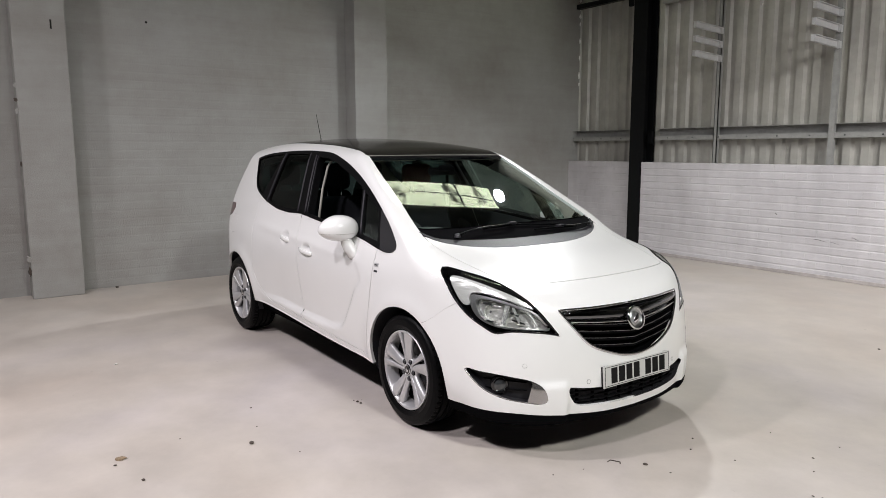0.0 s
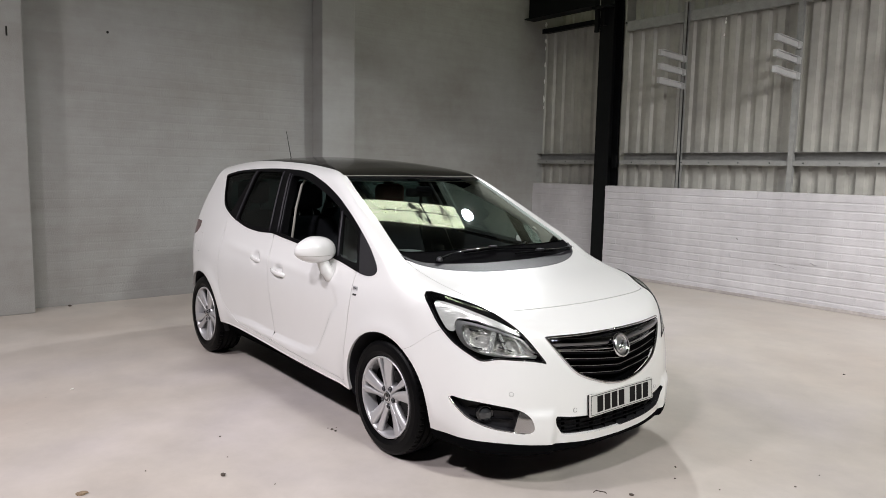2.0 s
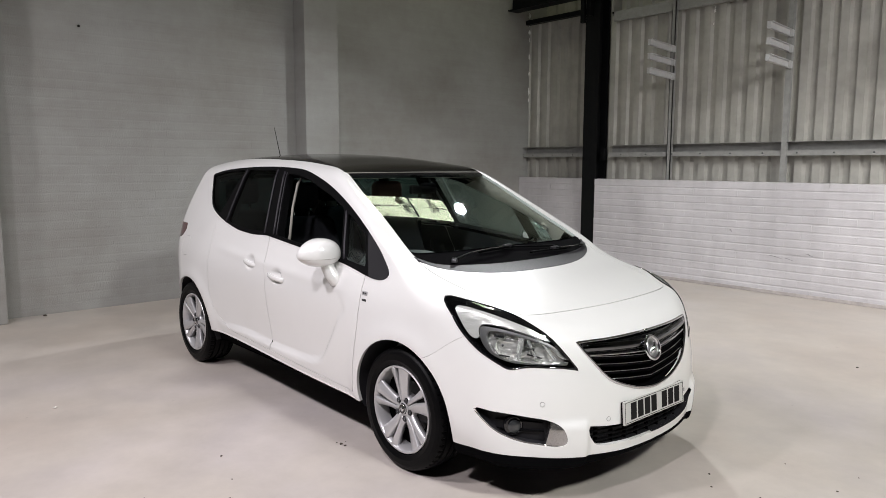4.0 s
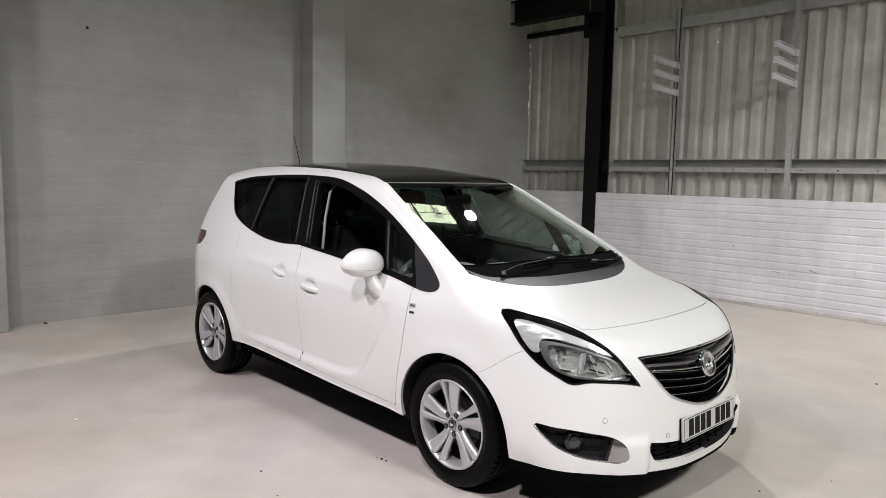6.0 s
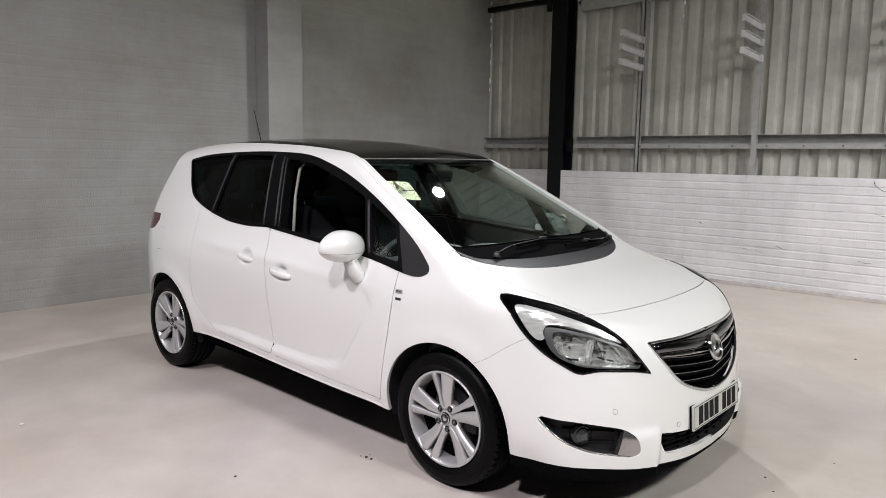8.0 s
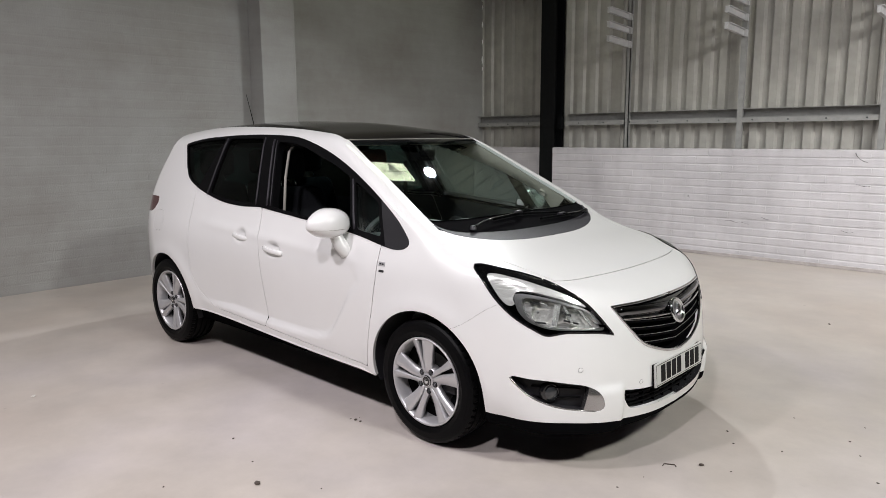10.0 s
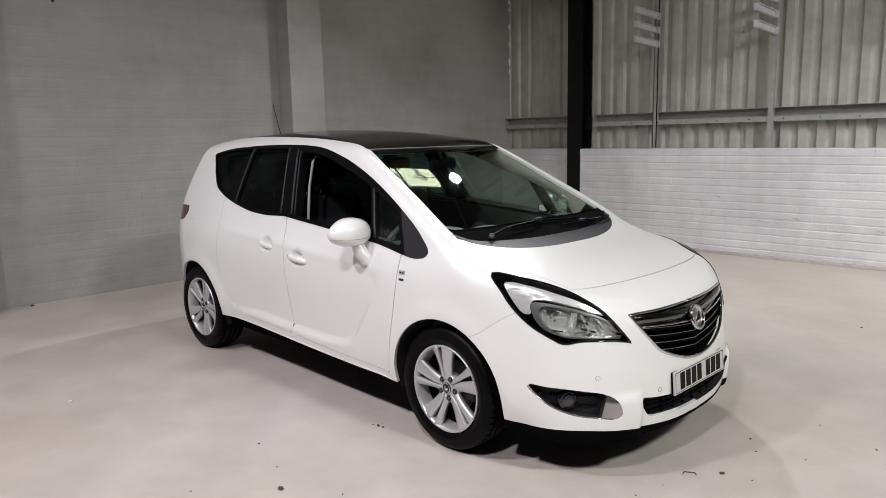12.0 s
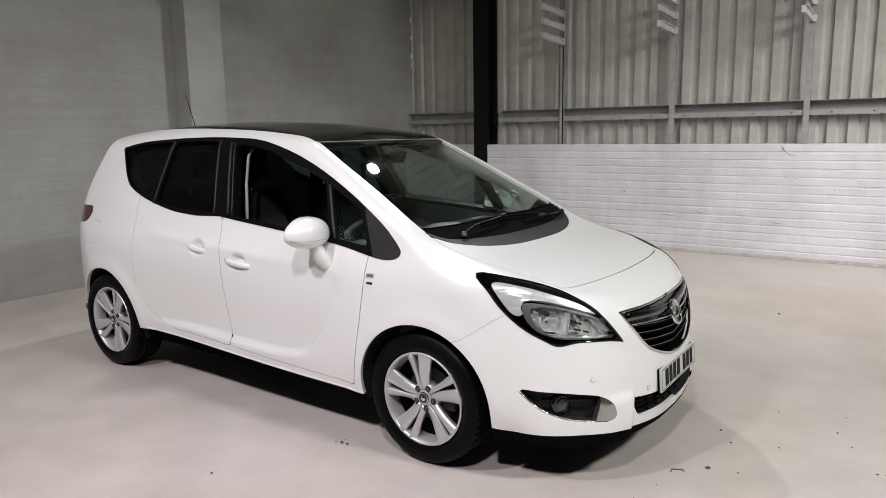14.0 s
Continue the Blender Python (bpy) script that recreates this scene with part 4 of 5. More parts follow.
    for i in range(5):
        a = radians(turn + 36 + 72 * i)
        b = part("wheel_bolt", lathe([(0.0, 0.080 * f), (0.006, 0.080 * f), (0.0065, 0.088 * f), (0.0105, 0.088 * f), (0.0118, 0.082 * f), (0.0118, 0.06 * f)], 12), BOLT, ob, "", True)
        b.location = (0.052 * math.cos(a), 0, 0.052 * math.sin(a))
        part("bolt_seat", lathe([(0.012, 0.0815 * f), (0.0145, 0.0825 * f), (0.0155, 0.080 * f)], 20), TRIM, b, "", True)
    part("brake_disc", lathe([(0.0, -0.018), (0.135, -0.018), (0.138, 0.0), (0.0, 0.0)], 64), STEEL, ob, "grey steel brake disc")
    # black ring set outward to stand in for shade in the wheel openings
    part("dark_backing_ring", lathe([(0.138, -0.030), (0.198, -0.030), (0.198, -0.022), (0.138, -0.022), (0.138, -0.030)], 48), TRAY, ob)
    part("caliper", boxes(((0.06, -0.05, -0.05), (0.155, 0.02, 0.09)), bevel=0.012), DARK_PLASTIC, ob)
    ob.location = (x, 0.7445 * s, WHEEL)
    ob.rotation_euler = (0, 0, 0 if s < 0 else math.pi)
    return ob


wheel(HUB_F, -1, 100)
wheel(HUB_R, -1, 69)
wheel(HUB_F, 1, 40)
wheel(HUB_R, 1, 10)
for hub in (HUB_F, HUB_R):
    for s in (-1, 1):
        bm = bmesh.new()
        cols = []
        turns = [radians(-14 + 208 * k / 40) for k in range(41)]
        rim_ = [(hub + 0.366 * math.cos(a), max(WHEEL + 0.366 * math.sin(a), 0.235)) for a in turns]
        lips = meets([(x, 0.2 * s, z) for x, z in rim_], [(x, 1.2 * s, z) for x, z in rim_])
        for a, (lip, _) in zip(turns, lips):
            cols.append([bm.verts.new((hub + r * math.cos(a), s * y, max(WHEEL + r * math.sin(a), 0.235))) for r, y in ((0.366, abs(lip.y) - 0.014), (0.368, 0.60), (0.30, 0.50), (0.05, 0.48))])
        for a, b in zip(cols, cols[1:]):
            for j in range(3):
                bm.faces.new((a[j], a[j + 1], b[j + 1], b[j]))
        part("arch_liner", bm, DARK_PLASTIC, car, "black wheel arch liner", True)
# plain underside boxes, set low to block light leaking under the car
part("underside", boxes(((-1.9, -0.42, 0.125), (0.93, 0.42, 0.26)), ((0.93, -0.42, 0.135), (2.0, 0.42, 0.26)), ((-1.5, -0.5, 0.26), (1.6, 0.5, 0.34))), DARK_PLASTIC, car)

# ---- head lamps ----
STRIP = rings([(0.618, 0.897), (0.66, 0.911), (0.765, 0.893), (0.88, 0.859), (0.975, 0.823), (1.055, 0.775), (1.112, 0.718), (1.075, 0.756), (0.994, 0.790), (0.919, 0.812), (0.824, 0.834), (0.749, 0.836), (0.727, 0.803), (0.735, 0.776), (0.697, 0.774), (0.655, 0.822)], 6)
NEST = rings([(0.733, 0.807), (0.748, 0.826), (0.823, 0.821), (0.918, 0.802), (0.993, 0.780), (1.062, 0.754), (1.108, 0.712), (1.142, 0.664), (1.064, 0.667), (0.909, 0.672), (0.838, 0.686), (0.781, 0.712), (0.744, 0.756)], 6)
CORE = rings([(0.768, 0.806), (0.869, 0.802), (0.992, 0.771), (1.056, 0.748), (1.100, 0.708), (1.132, 0.670), (0.909, 0.680), (0.840, 0.694), (0.785, 0.732)], 6)
DRL_GLASS = fluted("faceted_indicator", (0.66, 0.66, 0.64), 0.25, 0.5, 15, 3.0, 0.005)
BOWL = fluted("lamp_bowl_chrome", (0.88, 0.88, 0.85), 0.14, 0.7, 9, 1.6, 0.024)
FACET = plain("lamp_facet_chrome", (0.87, 0.88, 0.86), 0.12, 0.75, grain=0.03)
for s, pick in ((-1, lambda x, y, z: y), (1, lambda x, y, z: -y)):
    sheet = lamps_in.cut(pick)[0]
    hl = part("headlamp", sheet.moved(-0.075).mesh("headlamp", sheet.rim(0.076)), GLOSS_BLACK, car, "head lamp with clear lens and chrome reflectors")
    strip = sheet.cut(corner(STRIP))[0].moved(-0.012)
    part("indicator_reflector", strip.mesh("indicator_reflector", strip.rim(0.03)), DRL_GLASS, hl)
    rest = sheet.cut(corner(NEST))[0]
    core_, nest = rest.cut(corner(CORE))
    nest = nest.moved(-0.012)
    part("reflector_frame", nest.mesh("reflector_frame", nest.rim(0.04)), SATIN, hl, "satin grey reflector frame")
    back = core_.moved(-0.045)
    part("reflector_back", back.mesh("reflector_back"), BOWL, hl)
    for u, z, r in ((0.862, 0.745, 0.046), (1.015, 0.725, 0.040)):
        p, n = on_corner(u, z, s)
        n = (n + Vector((0.9, 0.0, 0))).normalized()
        dish = part("bowl", lathe([(0.010, -0.050), (r * 0.5, -0.042), (r * 0.8, -0.026), (r, -0.004)], 14, "z"), BOWL, hl)
        dish.matrix_local = Matrix.Translation(p - n * 0.032) @ n.to_track_quat("Z", "Y").to_matrix().to_4x4()
        part("bulb", lathe([(0.0, -0.018), (0.008, -0.02), (0.012, -0.03), (0.012, -0.055)], 20, "z"), BOLT, dish, "", True)
    # stepped chrome blades round the bowls, with dark slots between
    for u0, z0, u1, z1, w_, m_ in ((0.925, 0.786, 0.905, 0.690, 0.016, FACET), (0.955, 0.778, 0.99, 0.700, 0.010, FACET), (1.03, 0.760, 1.085, 0.690, 0.010, FACET),
                                   (0.80, 0.790, 0.845, 0.784, 0.009, GLOSS_BLACK), (0.94, 0.752, 0.985, 0.735, 0.010, GLOSS_BLACK), (0.95, 0.715, 1.02, 0.698, 0.007, GLOSS_BLACK), (0.82, 0.705, 0.87, 0.700, 0.006, GLOSS_BLACK), (1.0, 0.768, 1.05, 0.752, 0.005, FACET)):
        run_ = corner_line([(u0 + (u1 - u0) * q, z0 + (z1 - z0) * q) for q in np.linspace(0, 1, 6)], s)
        part("reflector_blade", tube([p - n * 0.026 for p, n in run_], w_, 6, 0.6), m_, hl)
    rim_ = corner_line([(0.635 + 0.40 * q, 0.897 - 0.03 * q - 0.09 * q * q) for q in np.linspace(0.04, 0.97, 14)], s)
    part("light_guide", tube([p - n * 0.011 - Vector((0, 0, 0.012)) for p, n in rim_], 0.004, 6), FACET, hl, "", True)
    lens = sheet.moved(0.0)
    part("lens", lens.mesh("lens"), LENS, hl, "clear plastic lens").visible_shadow = False
    edge = corner_line(HEADLAMP[::2].tolist(), s)
    part("seal", tube([p - n * 0.001 for p, n in edge + edge[:1]], 0.0045, 6), GLOSS_BLACK, hl, "", True)

# ---- grille, badge, number plate ----
g = part("grille", grille_in.moved(-0.055).mesh("grille", grille_in.rim(0.056)), TRAY, car, "black radiator grille with chrome edged bars")
edge = nose_line(GRILLE.tolist())
part("chrome_frame", tube([p - n * 0.001 for p, n in edge + edge[:1]], 0.0075, 8), CHROME, g, "chrome frame", True)


def grille_bar(z0, rise, back, r, flat, material, name):
    half = 0.43
    for _ in range(30):
        if inside(GRILLE, np.array([half]), np.array([z0 + rise * half]))[0] < -0.004:
            break
        half -= 0.012
    ps = [p - Vector((back, 0, 0)) for p, n in nose_line([(y, z0 + rise * abs(y)) for y in np.linspace(-half, half, 25)])]
    return part(name, tube(ps, r, 10, flat), material, g, "", True)


band = grille_in.cut(lambda x, y, z: 0.660 + 0.085 * np.abs(y) - z)[0].moved(-0.022)
part("upper_bar", band.mesh("upper_bar", band.rim(0.03)), GLOSS_BLACK, g, "gloss black upper grille band")
grille_bar(0.694, 0.075, 0.010, 0.016, 1.55, DARK_CHROME, "chrome_wing")
grille_bar(0.662, 0.085, 0.002, 0.0045, 1.0, CHROME, "chrome_strip")
for z0 in (0.634, 0.600, 0.566, 0.532):
    grille_bar(z0, 0.11, 0.024, 0.012, 0.7, TRAY, "bar")
    grille_bar(z0 + 0.008, 0.11, 0.014, 0.0011, 1.0, SATIN, "bar_edge")
p, n = on_nose(0.0, 0.672)
emblem = part("emblem", lathe([(0.052, 0.000), (0.060, 0.004), (0.064, 0.012), (0.060, 0.020), (0.052, 0.021), (0.046, 0.016), (0.046, 0.0)], 48, "z"), CHROME, car, "round chrome emblem ring with a plain centre", True)
emblem.matrix_local = Matrix.Translation(p - n * 0.002) @ n.to_track_quat("Z", "Y").to_matrix().to_4x4()
part("emblem_centre", lathe([(0.0, 0.016), (0.03, 0.014), (0.047, 0.008), (0.047, 0.0)], 40, "z"), SATIN, emblem, "", True)
part("emblem_shape", tube([(-0.025, -0.022, 0.016), (-0.004, -0.004, 0.021), (0.012, 0.016, 0.021), (0.022, 0.006, 0.018)], [0.009, 0.013, 0.011, 0.006], 8), CHROME, emblem, "", True)

plate = part("number_plate", boxes(((-0.006, -0.26, -0.0555), (0.004, 0.26, 0.0555)), bevel=0.003), PLATE, car, "white number plate with plain dark bars")
plate.location = (2.246, 0, 0.408)
plate.rotation_euler = (0, radians(-4), 0)
part("plate_border", boxes(((0.004, -0.252, 0.047), (0.0048, 0.252, 0.0495)), ((0.004, -0.252, -0.0495), (0.0048, 0.252, -0.047)),
     ((0.004, -0.252, -0.047), (0.0048, -0.2495, 0.047)), ((0.004, 0.2495, -0.047), (0.0048, 0.252, 0.047))), INK, plate)
for y0 in (-0.205, -0.148, -0.091, -0.034, 0.058, 0.115, 0.172):
    part("bar", boxes(((0.004, y0 - 0.001, -0.039), (0.0052, y0 + 0.044, 0.041))), INK, plate)
part("plate_holder", boxes(((-0.016, -0.258, -0.0595), (-0.006, 0.258, 0.053)), bevel=0.003), TRIM, plate)

# ---- lower intake and fog lamps ----
low = part("lower_grille", intake_in.moved(-0.06).mesh("lower_grille", intake_in.rim(0.061)), DARK_PLASTIC, car, "black lower air intake with bars")
for z in (0.288, 0.313, 0.338):
    ps = [p - Vector((0.028, 0, 0)) for p, n in nose_line([(y, z) for y in np.linspace(-0.41, 0.41, 19)])]
    part("bar", tube(ps, 0.007, 6, 0.7), TRIM, low, "", True)
for y in np.linspace(-0.36, 0.36, 9):
    p, n = on_nose(y, 0.30)
    part("rib", boxes(((p.x - 0.05, y - 0.003, 0.255), (p.x - 0.03, y + 0.003, 0.345))), TRIM, low)
for s, pick in ((-1, lambda x, y, z: y), (1, lambda x, y, z: -y)):
    sheet = fogs_in.cut(pick)[0]
    bez, hole = sheet.cut(lambda x, y, z: 1.045 + 0.25 * (z - 0.35) - (x - np.abs(y)) * 0.70711)
    fog = part("fog_lamp_bezel", hole.moved(-0.05).mesh("fog_lamp_bezel", hole.rim(0.051)), DARK_PLASTIC, car, "black fog lamp recess with chrome trim")
    b2 = bez.moved(-0.003)
    part("chrome_blade", b2.mesh("chrome_blade", b2.rim(0.04)), BLADE, fog, "satin silver blade")
    low_edge = corner_line([(0.712, 0.449), (0.748, 0.408), (0.79, 0.374), (0.83, 0.352), (0.87, 0.337), (0.95, 0.318), (1.02, 0.311), (1.09, 0.304)], s)
    part("chrome_trim", tube([p - n * 0.004 for p, n in low_edge], 0.0045, 8), BLADE, fog, "", True)
    for zz in (0.362, 0.405):
        shelf = corner_line([(u, zz) for u in np.linspace(0.80, 1.03, 8)], s)
        part("fin", tube([p - n * 0.04 for p, n in shelf], 0.006, 6, 0.6), TRIM, fog, "", True)
    p, n = on_corner(0.905, 0.382, s)
    n = (n + Vector((0.8, 0, 0))).normalized()
    lamp_ = part("fog_lamp", lathe([(0.0, 0.004), (0.030, 0.0), (0.038, -0.006), (0.043, -0.004), (0.043, -0.04)], 32, "z"), GLOSS_BLACK, fog, "round fog lamp", True)
    lamp_.matrix_local = Matrix.Translation(p - n * 0.028) @ n.to_track_quat("Z", "Y").to_matrix().to_4x4()
    part("glass", lathe([(0.0, 0.009), (0.018, 0.006), (0.030, 0.001)], 24, "z"), FOG_GLASS, lamp_, "", True)
    # parking sensors
    for q, m_ in (on_nose(0.635 * s, 0.496), on_nose(0.33 * s, 0.395)):
        sen = disc_on("parking_sensor", q, m_, 0.0105, 0.0012, WHITE, car)
        part("ring", lathe([(0.0102, 0.0), (0.0104, 0.0014), (0.0110, 0.0014), (0.0112, 0.0)], 24, "z"), BOLT, sen)
    # mirrors
    def mirror_shape(c, s=s):
        out = -c.y if s < 0 else c.y
        taper = 1 - 0.34 * max(out, 0)**1.5
        c = Vector([math.copysign(abs(q)**0.86, q) for q in c])
        return Vector((c.x * (1.0 if c.x > 0 else 0.55) * taper, c.y, c.z * taper * (1.0 if c.z > 0 else 0.82)))
    mir = part("door_mirror", blob((0.672, 0.918 * s, 1.056), (0.105, 0.130, 0.088), 32, mirror_shape), WHITE, car, "white door mirror on a stalk", True)
    part("mirror_glass", blob((0.628, 0.91 * s, 1.056), (0.012, 0.10, 0.062), 24), GLOSS_BLACK, mir, "", True)
    part("mirror_stalk", tube([(0.690, 0.880 * s, 1.02), (0.708, 0.874 * s, 0.975), (0.726, 0.864 * s, 0.938), (0.740, 0.850 * s, 0.910), (0.746, 0.82 * s, 0.894), (0.746, 0.79 * s, 0.890)], [0.036, 0.037, 0.039, 0.040, 0.037, 0.026], 16), WHITE, mir, "", True)
    part("seam", tube([(0.672 + 0.1045 * math.cos(a) * (1 - 0.3 * max(math.sin(a), 0)**1.5), (0.918 + 0.1295 * math.sin(a)) * s, 1.035) for a in np.linspace(-1.1, 1.25, 20)], 0.0010, 6), BEIGE, mir, "", True)
    # door handles
    for hx, hz in HANDLES:
        ps = []
        for q in np.linspace(-0.1, 0.1, 11):
            w_, n = on_side(hx, hz + 0.085, s)
            ps.append(Vector((hx + q, w_.y + s * (0.030 - 1.6 * q * q), hz - 0.075 * q - 0.002)))
        han = part("door_handle", tube(ps, [0.0085] + [0.0105] * 9 + [0.0085], 12, 1.5), WHITE, car, "body coloured door handle", True)
        if hx > 0:
            part("lock", boxes(((ps[0].x - 0.004, ps[0].y - 0.006, ps[0].z - 0.008), (ps[0].x + 0.006, ps[0].y + 0.006, ps[0].z + 0.010))), TRIM, han)
    # wing badges
    for dz, w2, h2, mtl in ((0.0, 0.023, 0.011, ALLOY), (-0.036, 0.018, 0.006, BOLT)):
        p, n = on_side(1.040, 0.878 + dz, s)
        bd = part("badge", boxes(((-w2, -0.002, -h2), (w2, 0.003, h2)), bevel=0.002), mtl, car)
        bd.matrix_local = Matrix.Translation(p) @ n.to_track_quat("-Y", "Z").to_matrix().to_4x4()
        if dz == 0:
            part("bar", boxes(((-w2 * 0.7, -0.003, -h2 * 0.3), (-w2 * 0.1, -0.0021, h2 * 0.3)), ((w2 * 0.15, -0.003, -h2 * 0.3), (w2 * 0.6, -0.0021, h2 * 0.3))), BOLT, bd)
    # tail lamps
    ts = tails_in.cut(pick)[0]
    part("tail_lamp", ts.mesh("tail_lamp", ts.rim(0.03)), RED_LENS, car, "dark red tail lamp")

# bright strips on the window pillars
for s in (-1, 1):
    for a_, b_, r_ in (((-0.075, 1.10), (-0.213, 1.498), 0.0075), ((-0.040, 1.10), (-0.180, 1.494), 0.004), ((-0.198, 1.10), (-0.325, 1.512), 0.0065), ((-0.815, 1.13), (-0.775, 1.506), 0.007), ((0.662, 1.286), (0.777, 1.030), 0.010)):
        q = [on_side(a_[0] + (b_[0] - a_[0]) * k, a_[1] + (b_[1] - a_[1]) * k, s) for k in np.linspace(0, 1, 9)]
        part("pillar_strip", tube([p + n * (0.004 if r_ < 0.009 else -0.002) for p, n in q], r_, 8), COWL, car, "", True)
# black strips added behind the open joints of doors and bonnet, for their shade
def joint(name, spots, r=0.004):
    part(name, tube([p - n * 0.0075 for p, n in spots], r, 6), TRAY, car, "", True)


for s in (-1, 1):
    joint("door_joint", meets_side(rings(B_EDGE, 5, False).tolist(), s))
    joint("door_joint", meets_side(rings([(0.912, 0.335), (0.975, 0.64), (1.0, 0.80), (1.011, 0.975)], 5, False).tolist(), s))
    joint("bonnet_joint", top_line([(x, s * float(bonnet_edge(np.array([x]))[0])) for x in np.linspace(1.27, 1.78, 16)]))
joint("bonnet_joint", top_line([(float(bonnet_front(np.array([abs(y)]))[0]), y) for y in np.linspace(-0.56, 0.56, 40)]))
# rolled lower edge of the sills
for s in (-1, 1):
    xs_ = np.linspace(-0.93, 0.955, 30)
    lip = meets_side([(x, float(sill_line(np.array([x]))[0]) + 0.004) for x in xs_], s)
    part("sill_lip", tube([p - n * 0.004 for p, n in lip], 0.0085, 10), WHITE, car, "", True)
# aerial
p, n = on_top(-1.42, 0.0)
aer = part("aerial", tube([p + Vector((0.03, 0, -0.004)), p + Vector((0.0, 0, 0.012)), p + Vector((-0.03, 0, 0.004))], [0.006, 0.014, 0.004], 10), TRIM, car, "thin black roof aerial", True)
part("rod", tube([p + Vector((0.0, 0, 0.01)), p + Vector((-0.10, 0, 0.27))], [0.0035, 0.002], 8), TRIM, aer, "", True)
# thin dark seal between windscreen and roof glass
line_ = [q for q, n in top_line([(0.456 - 0.06 * y * y, y) for y in np.linspace(-0.56, 0.56, 25)])]
part("roof_seal", tube([q + Vector((0, 0, 0.001)) for q in line_], 0.003, 6), BEIGE, car, "", True)

# ---- wipers ----
def wiper(line, bladed):
    """Arm from its pivot cap to the joint, and the blade that it holds down on the glass."""
    run_ = rings(line, 4, False).tolist() + [line[-1]]
    pts_ = top_line(run_)
    n_arm = len(pts_) * 3 // 5
    wip = part("wiper", tube([a + b * (0.012 + 0.012 * math.sin(min(i / 5, 1) * 2.2)) for i, (a, b) in enumerate(pts_[:n_arm])],
                             [0.012, 0.010, 0.008] + [0.0055] * (n_arm - 3), 8, 0.6), TRIM, car, "black windscreen wiper", True)
    part("blade", tube([a + b * 0.010 + Vector((-0.010, 0, 0)) for a, b in pts_[bladed:]], 0.0048, 6, 1.3), TRIM, wip, "", True)
    a, b = pts_[n_arm - 1]
    part("joint", soft_box((a.x - 0.018, a.y - 0.03, a.z + 0.010), (a.x + 0.006, a.y + 0.03, a.z + 0.028), 0.005, 2), COWL, wip, "", True)
    a, b = pts_[0]
    part("pivot_cap", lathe([(0.0, 0.020), (0.010, 0.019), (0.016, 0.012), (0.018, -0.004)], 14, "z"), BOLT, wip, "", True).location = a + b * 0.006
    # glint on the black arm, put in as a thin bright bar
    part("arm_shine", tube([p + n * 0.0255 + Vector((0.004, 0, 0)) for p, n in pts_[4:n_arm - 1]], 0.0022, 6), BLADE, wip, "glint on the arm, made as a bright strip", True)


wiper([(1.330, -0.49), (1.299, -0.34), (1.289, -0.19), (1.282, 0.02), (1.296, 0.19), (1.307, 0.366)], 6)
wiper([(1.315, 0.615), (1.335, 0.50), (1.340, 0.36), (1.342, 0.22), (1.345, 0.10)], 5)


# ---- inside the car ----
lining = skin_sheet.cut(lambda x, y, z: 1.0 - z)[0].moved(-0.024)
part("lining", lining.mesh("lining"), CREAM, car, "cream headlining and pillar trim")
for name_, sh in (("door_lining", front_doors), ("door_lining", rear_doors)):
    for pick in (lambda x, y, z: y, lambda x, y, z: -y):
        d = sh.cut(pick)[0].moved(-0.06)
        part(name_, d.mesh(name_), DASH, car)
roof_in = roof_glass.moved(-0.03)
part("roof_lining", roof_in.mesh("roof_lining"), DASH, car)
part("cabin_floor", boxes(((-1.85, -0.74, 0.30), (1.25, 0.74, 0.34))), DASH, car)
part("load_bay", boxes(((-1.85, -0.70, 0.34), (-1.25, 0.70, 0.92)), bevel=0.03), DASH, car)
part("bulkhead", boxes(((1.05, -0.66, 0.34), (1.20, 0.66, 0.86))), DASH, car)


def dash_bend(c):
    c = Vector(c)
    k = min(abs(c.y) / 0.70, 1)
    c.x -= 0.17 * k * k * (1 if c.x > 0.9 else 0.2)
    c.z += 0.02 * (1 - k * k) if c.x < 0.95 else 0.0
    return c


dash = part("dashboard", soft_box((0.70, -0.70, 0.68), (1.33, 0.70, 0.985), 0.06, 4, dash_bend), DASH, car, "dark plastic dashboard", True)
part("binnacle", blob((0.80, -0.36, 0.995), (0.16, 0.21, 0.048), 24), DASH, dash, "", True)
part("display_hood", blob((0.88, 0.0, 0.988), (0.12, 0.17, 0.034), 24), DASH, dash, "", True)
part("centre_stack", soft_box((0.60, -0.14, 0.45), (0.86, 0.14, 0.95), 0.03), DASH, dash, "", True)
part("vent", soft_box((0.70, 0.3, 0.86), (0.72, 0.5, 0.92), 0.008), SATIN, dash, "", True)
sw = part("steering_wheel", lathe([(0.172 + 0.016 * math.cos(a), 0.016 * math.sin(a)) for a in np.linspace(0, 2 * math.pi, 13)], 48, "x"), DASH, car, "dark steering wheel", True)
sw.location = (0.52, -0.37, 0.90)
sw.rotation_euler = (0, radians(24), 0)
part("boss", blob((0.02, 0, 0), (0.035, 0.075, 0.065), 20), DASH, sw, "", True)
for a in (0, math.pi, -math.pi / 2):
    part("spoke", tube([(0.015, 0.04 * math.cos(a), 0.04 * math.sin(a)), (0.0, 0.17 * math.cos(a), 0.17 * math.sin(a))], [0.022, 0.014], 8), SATIN, sw, "", True)


